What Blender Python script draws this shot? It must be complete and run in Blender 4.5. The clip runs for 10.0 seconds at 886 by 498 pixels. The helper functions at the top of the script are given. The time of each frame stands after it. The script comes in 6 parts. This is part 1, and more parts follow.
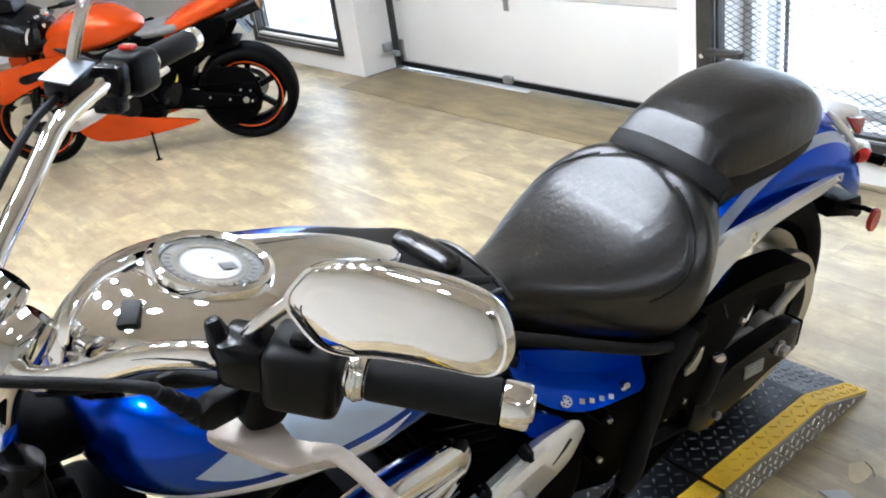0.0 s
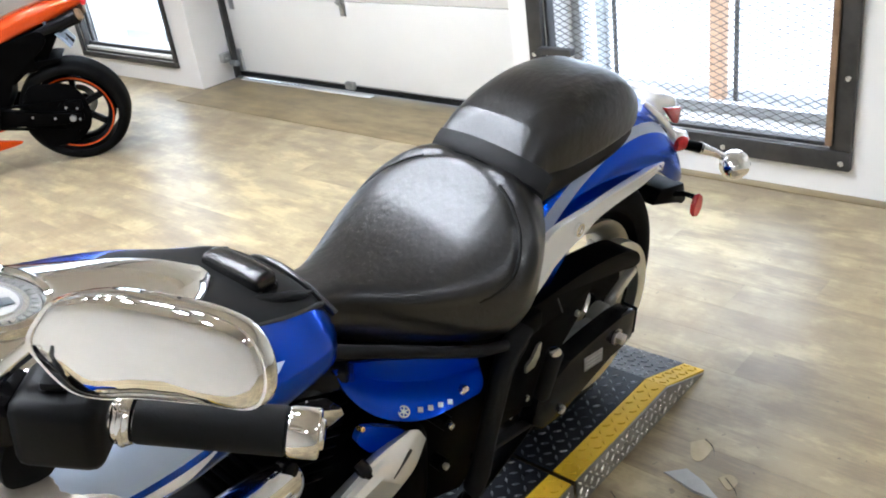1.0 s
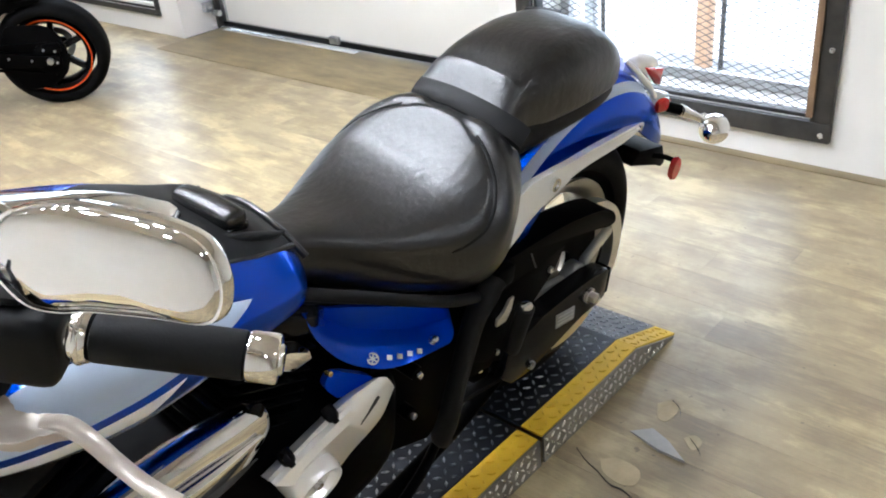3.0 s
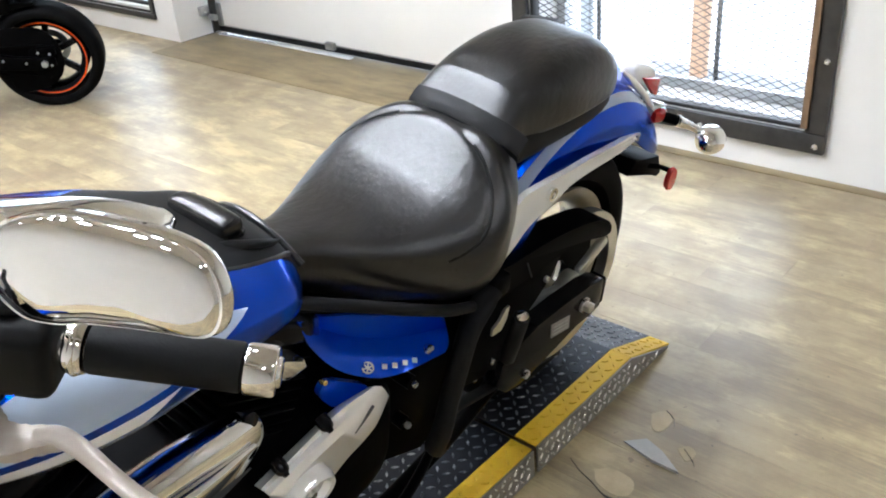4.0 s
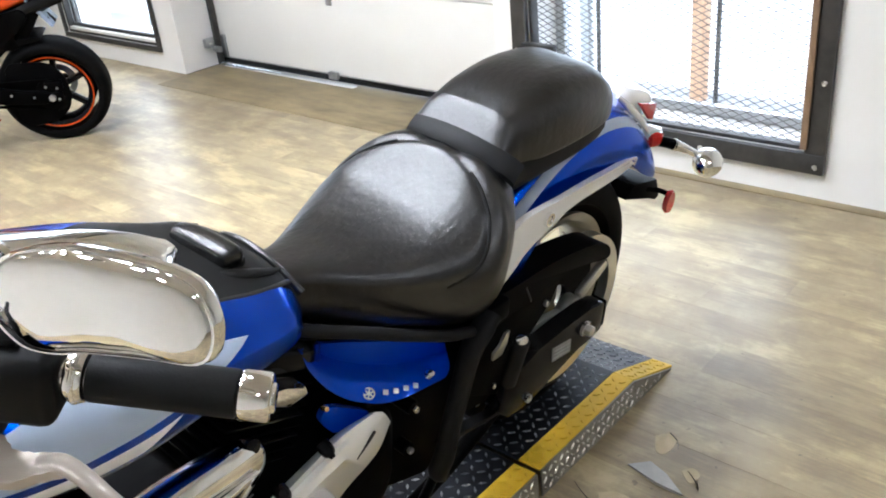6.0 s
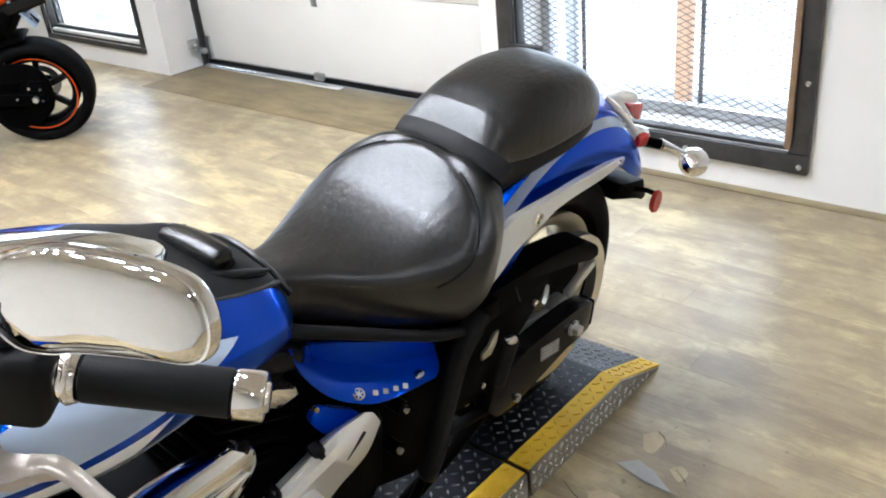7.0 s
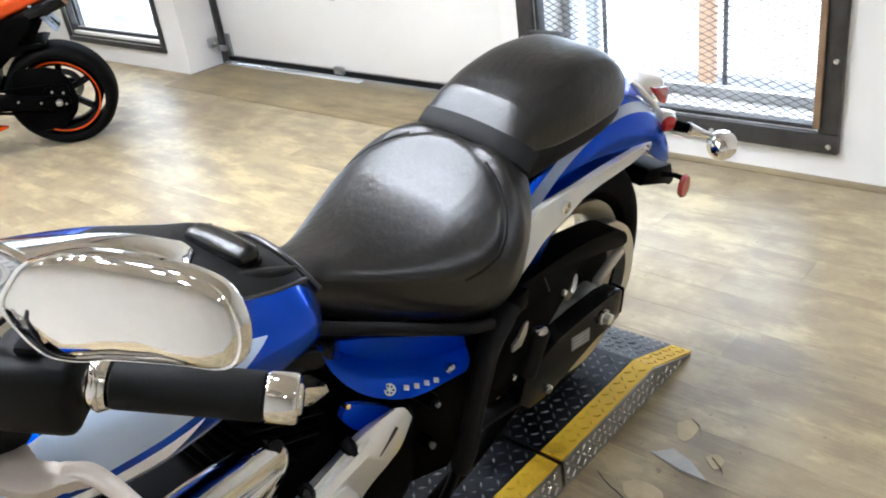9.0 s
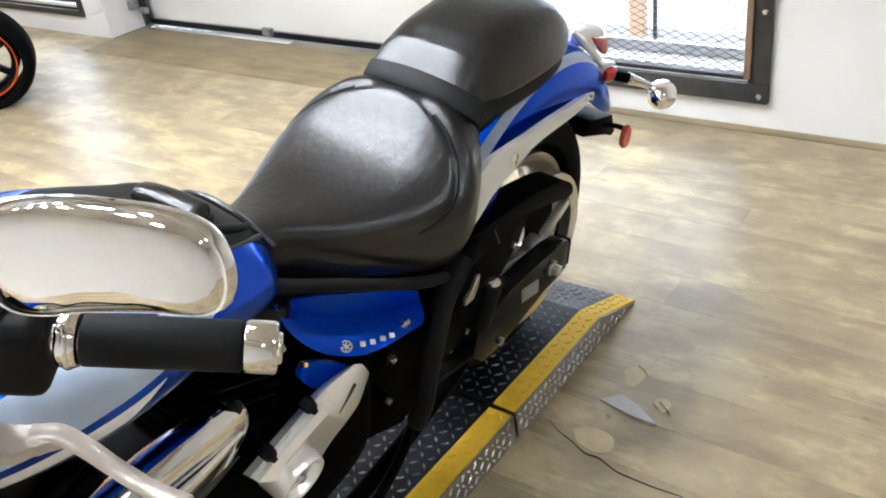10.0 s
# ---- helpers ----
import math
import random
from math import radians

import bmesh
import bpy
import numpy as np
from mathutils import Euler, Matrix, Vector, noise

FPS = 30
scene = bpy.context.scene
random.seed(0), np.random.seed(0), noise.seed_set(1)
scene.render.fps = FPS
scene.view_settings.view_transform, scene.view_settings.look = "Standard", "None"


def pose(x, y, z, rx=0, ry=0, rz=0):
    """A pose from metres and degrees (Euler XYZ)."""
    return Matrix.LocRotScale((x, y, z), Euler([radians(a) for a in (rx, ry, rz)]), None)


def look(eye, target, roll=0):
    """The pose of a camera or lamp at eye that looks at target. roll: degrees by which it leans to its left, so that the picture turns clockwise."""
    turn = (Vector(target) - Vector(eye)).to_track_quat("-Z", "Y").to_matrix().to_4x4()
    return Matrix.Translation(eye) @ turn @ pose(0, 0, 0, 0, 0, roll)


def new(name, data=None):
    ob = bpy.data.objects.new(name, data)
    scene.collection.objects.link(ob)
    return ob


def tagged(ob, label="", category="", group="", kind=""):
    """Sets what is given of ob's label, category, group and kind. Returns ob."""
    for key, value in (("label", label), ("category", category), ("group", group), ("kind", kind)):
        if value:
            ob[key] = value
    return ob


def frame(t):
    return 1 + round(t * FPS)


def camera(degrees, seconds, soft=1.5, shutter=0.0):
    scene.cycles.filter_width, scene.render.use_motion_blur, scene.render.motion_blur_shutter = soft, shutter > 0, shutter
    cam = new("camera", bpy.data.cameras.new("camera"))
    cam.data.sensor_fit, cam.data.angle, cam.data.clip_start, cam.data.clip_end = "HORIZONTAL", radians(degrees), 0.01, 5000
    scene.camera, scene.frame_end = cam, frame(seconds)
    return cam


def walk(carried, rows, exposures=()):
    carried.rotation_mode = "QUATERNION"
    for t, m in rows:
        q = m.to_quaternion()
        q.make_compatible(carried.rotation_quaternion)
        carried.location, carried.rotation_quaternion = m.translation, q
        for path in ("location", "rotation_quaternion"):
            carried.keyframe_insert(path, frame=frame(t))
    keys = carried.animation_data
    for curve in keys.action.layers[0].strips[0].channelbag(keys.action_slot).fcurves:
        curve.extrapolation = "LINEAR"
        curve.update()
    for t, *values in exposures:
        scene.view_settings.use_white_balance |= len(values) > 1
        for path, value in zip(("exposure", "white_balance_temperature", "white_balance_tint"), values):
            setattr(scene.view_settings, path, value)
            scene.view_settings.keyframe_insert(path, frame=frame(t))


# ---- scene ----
cam = camera(53.17, 10.0, 1.9)
PATH = [
    (0.0, 0.0096, 0.0145, 1.4878, 64.187, 7.709, -39.039),
    (0.5, 0.0665, 0.0014, 1.4782, 64.706, 7.692, -46.900),
    (1.0, 0.0878, 0.0038, 1.4615, 63.296, 7.453, -48.687),
    (1.5, 0.0967, 0.0001, 1.4536, 62.470, 6.706, -50.139),
    (2.0, 0.0919, -0.0062, 1.4534, 62.731, 5.319, -49.623),
    (2.5, 0.0833, -0.0100, 1.4410, 61.630, 4.588, -47.994),
    (2.7, 0.0880, -0.0100, 1.4350, 60.932, 5.074, -48.948),
    (3.8, 0.0880, 0.0080, 1.4340, 61.472, 4.660, -48.519),
    (4.0, 0.0896, 0.0019, 1.4369, 61.387, 4.349, -48.987),
    (4.5, 0.0900, -0.0000, 1.4400, 61.931, 4.645, -48.764),
    (5.0, 0.0888, -0.0073, 1.4408, 62.040, 4.991, -47.967),
    (5.5, 0.0912, -0.0177, 1.4448, 62.319, 5.135, -48.465),
    (5.7, 0.0900, -0.0230, 1.4470, 62.944, 5.347, -48.725),
    (6.8, 0.0790, -0.0190, 1.4460, 63.003, 5.350, -49.491),
    (7.0, 0.0806, -0.0188, 1.4459, 63.032, 5.152, -49.911),
    (7.5, 0.0822, -0.0237, 1.4459, 63.165, 5.325, -49.829),
    (8.0, 0.0894, -0.0179, 1.4441, 62.963, 5.226, -49.619),
    (8.5, 0.1035, -0.0111, 1.4408, 61.874, 6.937, -50.669),
    (9.0, 0.0892, -0.0030, 1.4415, 62.493, 7.256, -49.250),
    (9.5, 0.0463, 0.0115, 1.4405, 62.439, 8.202, -49.823),
    (10.0, 0.0683, 0.0268, 1.4249, 59.562, 6.831, -54.050),
]
walk(cam, [(t, pose(x, y, z, rx, ry, rz)) for t, x, y, z, rx, ry, rz in PATH], [(0.0, 0.66, 5540, 10), (0.5, 0.66, 5580, 10), (2.0, 0.67, 5660, 10), (9.5, 0.69, 5660, 10), (10.0, 0.77, 5740, 10)])

# ---- daylight and lamps ----
world = bpy.data.worlds.new("overcast_day")
scene.world = world
world.use_nodes = True
wn = world.node_tree.nodes
sky = wn.new("ShaderNodeTexSky")
sky.sky_type, sky.sun_disc = "NISHITA", False
sky.sun_elevation, sky.sun_rotation = radians(38), radians(70)
wn["Background"].inputs["Strength"].default_value = 0.12
world.node_tree.links.new(sky.outputs[0], wn["Background"].inputs["Color"])


def sun_lamp():
    data = bpy.data.lights.new("sun", "SUN")
    data.energy, data.angle, data.color = 1.2, radians(14), (1.0, 0.96, 0.9)
    ob = new("sun", data)
    ob.matrix_world = look((8, 3, 6.5), (3, 2, 0))


sun_lamp()


def area_lamp(name, m, sx, sy, watts, color):
    data = bpy.data.lights.new(name, "AREA")
    data.shape, data.size, data.size_y, data.energy, data.color = "RECTANGLE", sx, sy, watts, color
    ob = new(name, data)
    ob.matrix_world = m


DAY = (0.93, 0.97, 1.0)
# the sky above the yard, seen by the floor through both windows
area_lamp("yard_sky", look((5.6, 1.7, 3.4), (2.2, 1.5, 0.2)), 2.6, 2.0, 75, DAY)
area_lamp("yard_sky", look((5.6, 6.0, 3.4), (2.2, 5.4, 0.2)), 2.6, 2.0, 130, DAY)


# ---- materials ----
def nodes_of(name):
    m = bpy.data.materials.new(name)
    m.use_nodes = True
    nt = m.node_tree
    return m, nt, nt.nodes["Principled BSDF"]


def mapping(nt, scale=(1, 1, 1)):
    co = nt.nodes.new("ShaderNodeTexCoord")
    mp = nt.nodes.new("ShaderNodeMapping")
    mp.inputs["Scale"].default_value = scale
    nt.links.new(co.outputs["Object"], mp.inputs["Vector"])
    return mp.outputs["Vector"]


def noise_tex(nt, vec, scale, detail=4.0, rough=0.6):
    n = nt.nodes.new("ShaderNodeTexNoise")
    n.inputs["Scale"].default_value, n.inputs["Detail"].default_value, n.inputs["Roughness"].default_value = scale, detail, rough
    nt.links.new(vec, n.inputs["Vector"])
    return n.outputs["Fac"]


def ramp(nt, fac, stops):
    r = nt.nodes.new("ShaderNodeValToRGB")
    el = r.color_ramp.elements
    while len(el) < len(stops):
        el.new(0.5)
    for e, (p, c) in zip(el, stops):
        e.position, e.color = p, (*c, 1)
    nt.links.new(fac, r.inputs["Fac"])
    return r.outputs["Color"]


def mathn(nt, op, a, b=0.0, c=None):
    n = nt.nodes.new("ShaderNodeMath")
    n.operation = op
    for i, v in enumerate((a, b) if c is None else (a, b, c)):
        if isinstance(v, (int, float)):
            n.inputs[i].default_value = v
        else:
            nt.links.new(v, n.inputs[i])
    return n.outputs[0]


def mixc(nt, fac, a, b):
    n = nt.nodes.new("ShaderNodeMix")
    n.data_type = "RGBA"
    for i, v in ((0, fac), (6, a), (7, b)):
        if isinstance(v, (int, float)):
            n.inputs[i].default_value = v
        elif isinstance(v, tuple):
            n.inputs[i].default_value = (*v, 1)
        else:
            nt.links.new(v, n.inputs[i])
    return n.outputs[2]


def bump(nt, bsdf, height, strength=0.2, dist=0.01):
    b = nt.nodes.new("ShaderNodeBump")
    b.inputs["Strength"].default_value, b.inputs["Distance"].default_value = strength, dist
    nt.links.new(height, b.inputs["Height"])
    nt.links.new(b.outputs["Normal"], bsdf.inputs["Normal"])


def surface(name, a, b, scale=8.0, rough=(0.4, 0.55), metal=0.0, grain=120.0, relief=0.05, depth=0.002, coat=0.0, stretch=(1, 1, 1), spec=0.5):
    """Two tones mixed by a broad noise, a fine grain in the relief and a roughness that varies with both."""
    m, nt, bs = nodes_of(name)
    vec = mapping(nt, stretch)
    broad = noise_tex(nt, vec, scale, 5.0)
    fine = noise_tex(nt, vec, grain, 3.0)
    nt.links.new(ramp(nt, broad, [(0.3, a), (0.7, b)]), bs.inputs["Base Color"])
    mixr = mathn(nt, "ADD", mathn(nt, "MULTIPLY", broad, 0.7), mathn(nt, "MULTIPLY", fine, 0.3))
    nt.links.new(mathn(nt, "MULTIPLY_ADD", mixr, rough[1] - rough[0], rough[0]), bs.inputs["Roughness"])
    bs.inputs["Metallic"].default_value = metal
    bs.inputs["Specular IOR Level"].default_value = spec
    bs.inputs["Coat Weight"].default_value = coat
    bs.inputs["Coat Roughness"].default_value = 0.04
    if relief:
        bump(nt, bs, fine, relief, depth)
    return m


M = {}
M["wall"] = surface("white_wall_paint", (0.80, 0.79, 0.765), (0.85, 0.84, 0.82), 2.5, (0.55, 0.7), 0, 90, 0.08)
M["door_white"] = surface("white_door_steel", (0.81, 0.80, 0.765), (0.85, 0.84, 0.80), 1.5, (0.4, 0.5), 0, 200, 0.06)
M["ceiling"] = surface("ceiling_board", (0.62, 0.585, 0.535), (0.69, 0.65, 0.60), 2.0, (0.8, 0.9), 0, 60, 0.1)
M["steel_dark"] = surface("dark_painted_steel", (0.022, 0.022, 0.023), (0.06, 0.057, 0.053), 9, (0.35, 0.6), 0.2, 150, 0.12)
M["steel_rust"] = surface("rusty_steel", (0.16, 0.10, 0.06), (0.30, 0.20, 0.12), 14, (0.5, 0.75), 0.1, 120, 0.2)
M["galv"] = surface("galvanised_steel", (0.34, 0.35, 0.36), (0.52, 0.53, 0.54), 20, (0.3, 0.5), 0.9, 150, 0.08)
M["bolt"] = surface("zinc_bolt", (0.55, 0.55, 0.54), (0.75, 0.75, 0.74), 30, (0.2, 0.35), 0.95, 100, 0.0)
M["mesh"] = surface("dark_expanded_metal", (0.07, 0.068, 0.065), (0.16, 0.15, 0.14), 12, (0.5, 0.7), 0.2, 80, 0.0)
M["rubber"] = surface("black_rubber", (0.005, 0.005, 0.0052), (0.012, 0.012, 0.0122), 10, (0.5, 0.7), 0, 150, 0.15, spec=0.12)
M["tyre"] = surface("tyre_rubber", (0.0018, 0.0018, 0.002), (0.004, 0.004, 0.004), 12, (0.5, 0.7), 0, 160, 0.15, spec=0.04)
M["blackpart"] = surface("black_satin_metal", (0.0008, 0.0008, 0.0009), (0.002, 0.002, 0.0022), 10, (0.36, 0.52), 0, 150, 0.05, spec=0.02)
M["blackgloss"] = surface("black_gloss_paint", (0.003, 0.003, 0.0035), (0.006, 0.006, 0.0065), 6, (0.14, 0.24), 0, 100, 0.0, spec=0.13)
M["chrome"] = surface("chrome_plate", (0.80, 0.79, 0.77), (0.86, 0.85, 0.83), 6, (0.02, 0.06), 1.0, 60, 0.0)
M["cover_metal"] = surface("bright_satin_cover", (0.88, 0.88, 0.87), (0.94, 0.94, 0.93), 10, (0.08, 0.16), 0.3, 150, 0.0, coat=1.0)
M["polished"] = surface("polished_cover_chrome", (0.90, 0.895, 0.88), (0.95, 0.945, 0.93), 8, (0.16, 0.24), 0.4, 90, 0.0, coat=0.3)
M["lid_metal"] = surface("dull_reservoir_lid", (0.11, 0.12, 0.135), (0.17, 0.18, 0.20), 20, (0.3, 0.45), 0.8, 120, 0.05)
M["chrome_soft"] = surface("polished_aluminium", (0.82, 0.82, 0.81), (0.90, 0.90, 0.89), 10, (0.18, 0.30), 1.0, 150, 0.02)
M["alloy"] = surface("cast_alloy", (0.58, 0.57, 0.53), (0.70, 0.69, 0.65), 12, (0.25, 0.4), 0.9, 140, 0.05)
M["alloy_dull"] = surface("dull_cast_alloy", (0.34, 0.32, 0.28), (0.46, 0.44, 0.39), 12, (0.3, 0.45), 0.9, 140, 0.05)
M["silver_paint"] = surface("silver_painted_lever", (0.385, 0.335, 0.28), (0.45, 0.395, 0.335), 10, (0.25, 0.35), 0.15, 140, 0.02, spec=0.3)
M["blue"] = surface("metallic_blue_paint", (0.005, 0.056, 0.50), (0.008, 0.072, 0.58), 5, (0.22, 0.30), 0.5, 300, 0.01, coat=0.2, spec=0.2)
M["blue"].node_tree.nodes["Principled BSDF"].inputs["Specular Tint"].default_value = (0.25, 0.45, 1.0, 1)
M["white_paint"] = surface("pearl_white_paint", (0.70, 0.72, 0.74), (0.78, 0.79, 0.80), 5, (0.2, 0.3), 0.0, 200, 0.0, coat=0.8)
M["orange"] = surface("orange_paint", (0.46, 0.045, 0.0005), (0.54, 0.058, 0.001), 5, (0.2, 0.28), 0.35, 200, 0.0, coat=0.35, spec=0.2)
M["red_lens"] = surface("red_lens_plastic", (0.45, 0.012, 0.012), (0.55, 0.02, 0.018), 20, (0.1, 0.2), 0, 150, 0.05, coat=0.5)
M["paper"] = surface("label_paper", (0.22, 0.22, 0.21), (0.32, 0.32, 0.31), 40, (0.5, 0.6), 0, 200, 0.0)
M["ink"] = surface("dark_print", (0.02, 0.02, 0.02), (0.04, 0.04, 0.04), 40, (0.5, 0.6), 0, 200, 0.0)
M["gold"] = surface("pale_gold_badge", (0.66, 0.65, 0.60), (0.78, 0.77, 0.72), 30, (0.2, 0.3), 0.3, 200, 0.0)
M["brass"] = surface("worn_brass", (0.62, 0.46, 0.18), (0.75, 0.58, 0.26), 30, (0.2, 0.3), 0.9, 200, 0.0)
M["pouch_leather"] = surface("polished_black_leather", (0.003, 0.003, 0.003), (0.009, 0.0085, 0.008), 24, (0.16, 0.32), 0, 90, 0.25, 0.002, spec=0.6)
M["grip"] = surface("grip_rubber", (0.006, 0.006, 0.006), (0.012, 0.012, 0.012), 12, (0.55, 0.7), 0, 180, 0.15, spec=0.12)
M["switch"] = surface("switch_plastic", (0.003, 0.003, 0.003), (0.006, 0.006, 0.006), 10, (0.35, 0.5), 0, 150, 0.08, spec=0.12)
M["grey_seat"] = surface("grey_seat_vinyl", (0.10, 0.10, 0.10), (0.16, 0.16, 0.16), 10, (0.4, 0.55), 0, 150, 0.1)
M["plate_blue"] = surface("pale_blue_plate", (0.25, 0.33, 0.47), (0.33, 0.41, 0.55), 10, (0.4, 0.5), 0, 150, 0.02)
M["yellow_mark"] = surface("yellow_plastic", (0.75, 0.62, 0.02), (0.8, 0.68, 0.04), 10, (0.4, 0.5), 0, 150, 0.0)
M["gauge_face"] = surface("silver_gauge_face", (0.16, 0.16, 0.158), (0.24, 0.24, 0.236), 20, (0.25, 0.35), 0.3, 150, 0.0)
M["post"] = surface("weathered_timber", (0.50, 0.29, 0.17), (0.62, 0.40, 0.26), 6, (0.7, 0.85), 0, 90, 0.2, stretch=(4, 4, 0.6))
M["yard_white"] = surface("white_yard_ground", (0.80, 0.80, 0.80), (0.88, 0.88, 0.88), 2, (0.8, 0.9), 0, 60, 0.2)
M["yard_shade"] = surface("grey_ground_shade", (0.20, 0.20, 0.20), (0.34, 0.34, 0.33), 3, (0.8, 0.9), 0, 60, 0.2)
M["threshold"] = surface("worn_plywood_threshold", (0.13, 0.098, 0.048), (0.30, 0.235, 0.125), 6, (0.35, 0.6), 0, 60, 0.2, stretch=(1.6, 0.5, 1))


def glow(name, color, strength):
    m, nt, bs = nodes_of(name)
    bs.inputs["Base Color"].default_value = (0.8, 0.8, 0.8, 1)
    bs.inputs["Emission Color"].default_value = (*color, 1)
    bs.inputs["Emission Strength"].default_value = strength
    return m


M["lamp_glow"] = glow("lamp_diffuser", (1.0, 0.98, 0.95), 142.0)
M["day_glow"] = glow("bright_overcast_distance", (0.90, 0.96, 1.0), 3.8)


def glass_mat(name, rough=0.0):
    m, nt, bs = nodes_of(name)
    bs.inputs["Transmission Weight"].default_value = 1.0
    bs.inputs["IOR"].default_value = 1.45
    bs.inputs["Roughness"].default_value = rough
    bs.inputs["Base Color"].default_value = (0.97, 0.98, 0.98, 1)
    return m


M["glass"] = glass_mat("clear_glass")
M["dial_glass"] = glass_mat("thin_dial_glass")
M["dial_glass"].node_tree.nodes["Principled BSDF"].inputs["IOR"].default_value = 1.38


def leather_mat():
    """Black vinyl: a fine pebbled grain, polished where it is sat upon, with creases and small pale scuffs."""
    m, nt, bs = nodes_of("worn_black_seat_vinyl")
    vec = mapping(nt)
    broad = noise_tex(nt, vec, 6, 5, 0.6)
    scuff = noise_tex(nt, mapping(nt, (1.0, 2.2, 1.0)), 42, 5, 0.7)
    crease = noise_tex(nt, mapping(nt, (1.0, 1.5, 1.0)), 46, 2.0, 0.45)
    grain = noise_tex(nt, vec, 120, 1.5, 0.5)
    wear = mathn(nt, "MULTIPLY", broad, scuff)
    col = ramp(nt, wear, [(0.2, (0.0016, 0.0016, 0.0017)), (0.45, (0.0065, 0.0058, 0.0052))])
    nt.links.new(col, bs.inputs["Base Color"])
    rough = mathn(nt, "ADD", mathn(nt, "MULTIPLY_ADD", broad, 0.14, 0.19), mathn(nt, "MULTIPLY", scuff, 0.14))
    nt.links.new(rough, bs.inputs["Roughness"])
    bs.inputs["Specular IOR Level"].default_value = 0.60
    height = mathn(nt, "ADD", mathn(nt, "MULTIPLY", crease, 1.0), mathn(nt, "MULTIPLY", grain, 0.25))
    bump(nt, bs, height, 0.42, 0.0024)
    return m


M["leather"] = leather_mat()
M["bib_leather"] = surface("matte_black_leather", (0.0022, 0.0022, 0.0023), (0.005, 0.0048, 0.0046), 9, (0.42, 0.58), 0, 260, 0.12, 0.001, spec=0.16)


def split_xyz(nt):
    co = nt.nodes.new("ShaderNodeTexCoord")
    s = nt.nodes.new("ShaderNodeSeparateXYZ")
    nt.links.new(co.outputs["Object"], s.inputs[0])
    return s.outputs


def band(nt, v, lo, hi):
    return mathn(nt, "MULTIPLY", mathn(nt, "GREATER_THAN", v, lo), mathn(nt, "LESS_THAN", v, hi))


def painted(name, bands):
    """Metallic blue with painted bands; bands(nt, x, y, z) gives pairs of mask and colour."""
    m, nt, bs = nodes_of(name)
    x, y, z = split_xyz(nt)
    vec = mapping(nt)
    flake = noise_tex(nt, vec, 6, 3)
    col = ramp(nt, flake, [(0.3, (0.002, 0.044, 0.42)), (0.7, (0.004, 0.060, 0.51))])
    marks = bands(nt, x, y, z)
    for mask, c in marks:
        col = mixc(nt, mask, col, c)
    nt.links.new(col, bs.inputs["Base Color"])
    blue = 1.0
    for mask, c in marks:
        blue = mathn(nt, "MULTIPLY", mathn(nt, "SUBTRACT", 1.0, mask), blue)
    nt.links.new(mathn(nt, "MULTIPLY", blue, 0.9), bs.inputs["Metallic"])
    bs.inputs["Roughness"].default_value = 0.25
    bs.inputs["Specular Tint"].default_value = (0.45, 0.6, 1.0, 1)
    bs.inputs["Specular IOR Level"].default_value = 0.1
    bs.inputs["Coat Weight"].default_value = 0.34
    bs.inputs["Coat Roughness"].default_value = 0.03
    return m


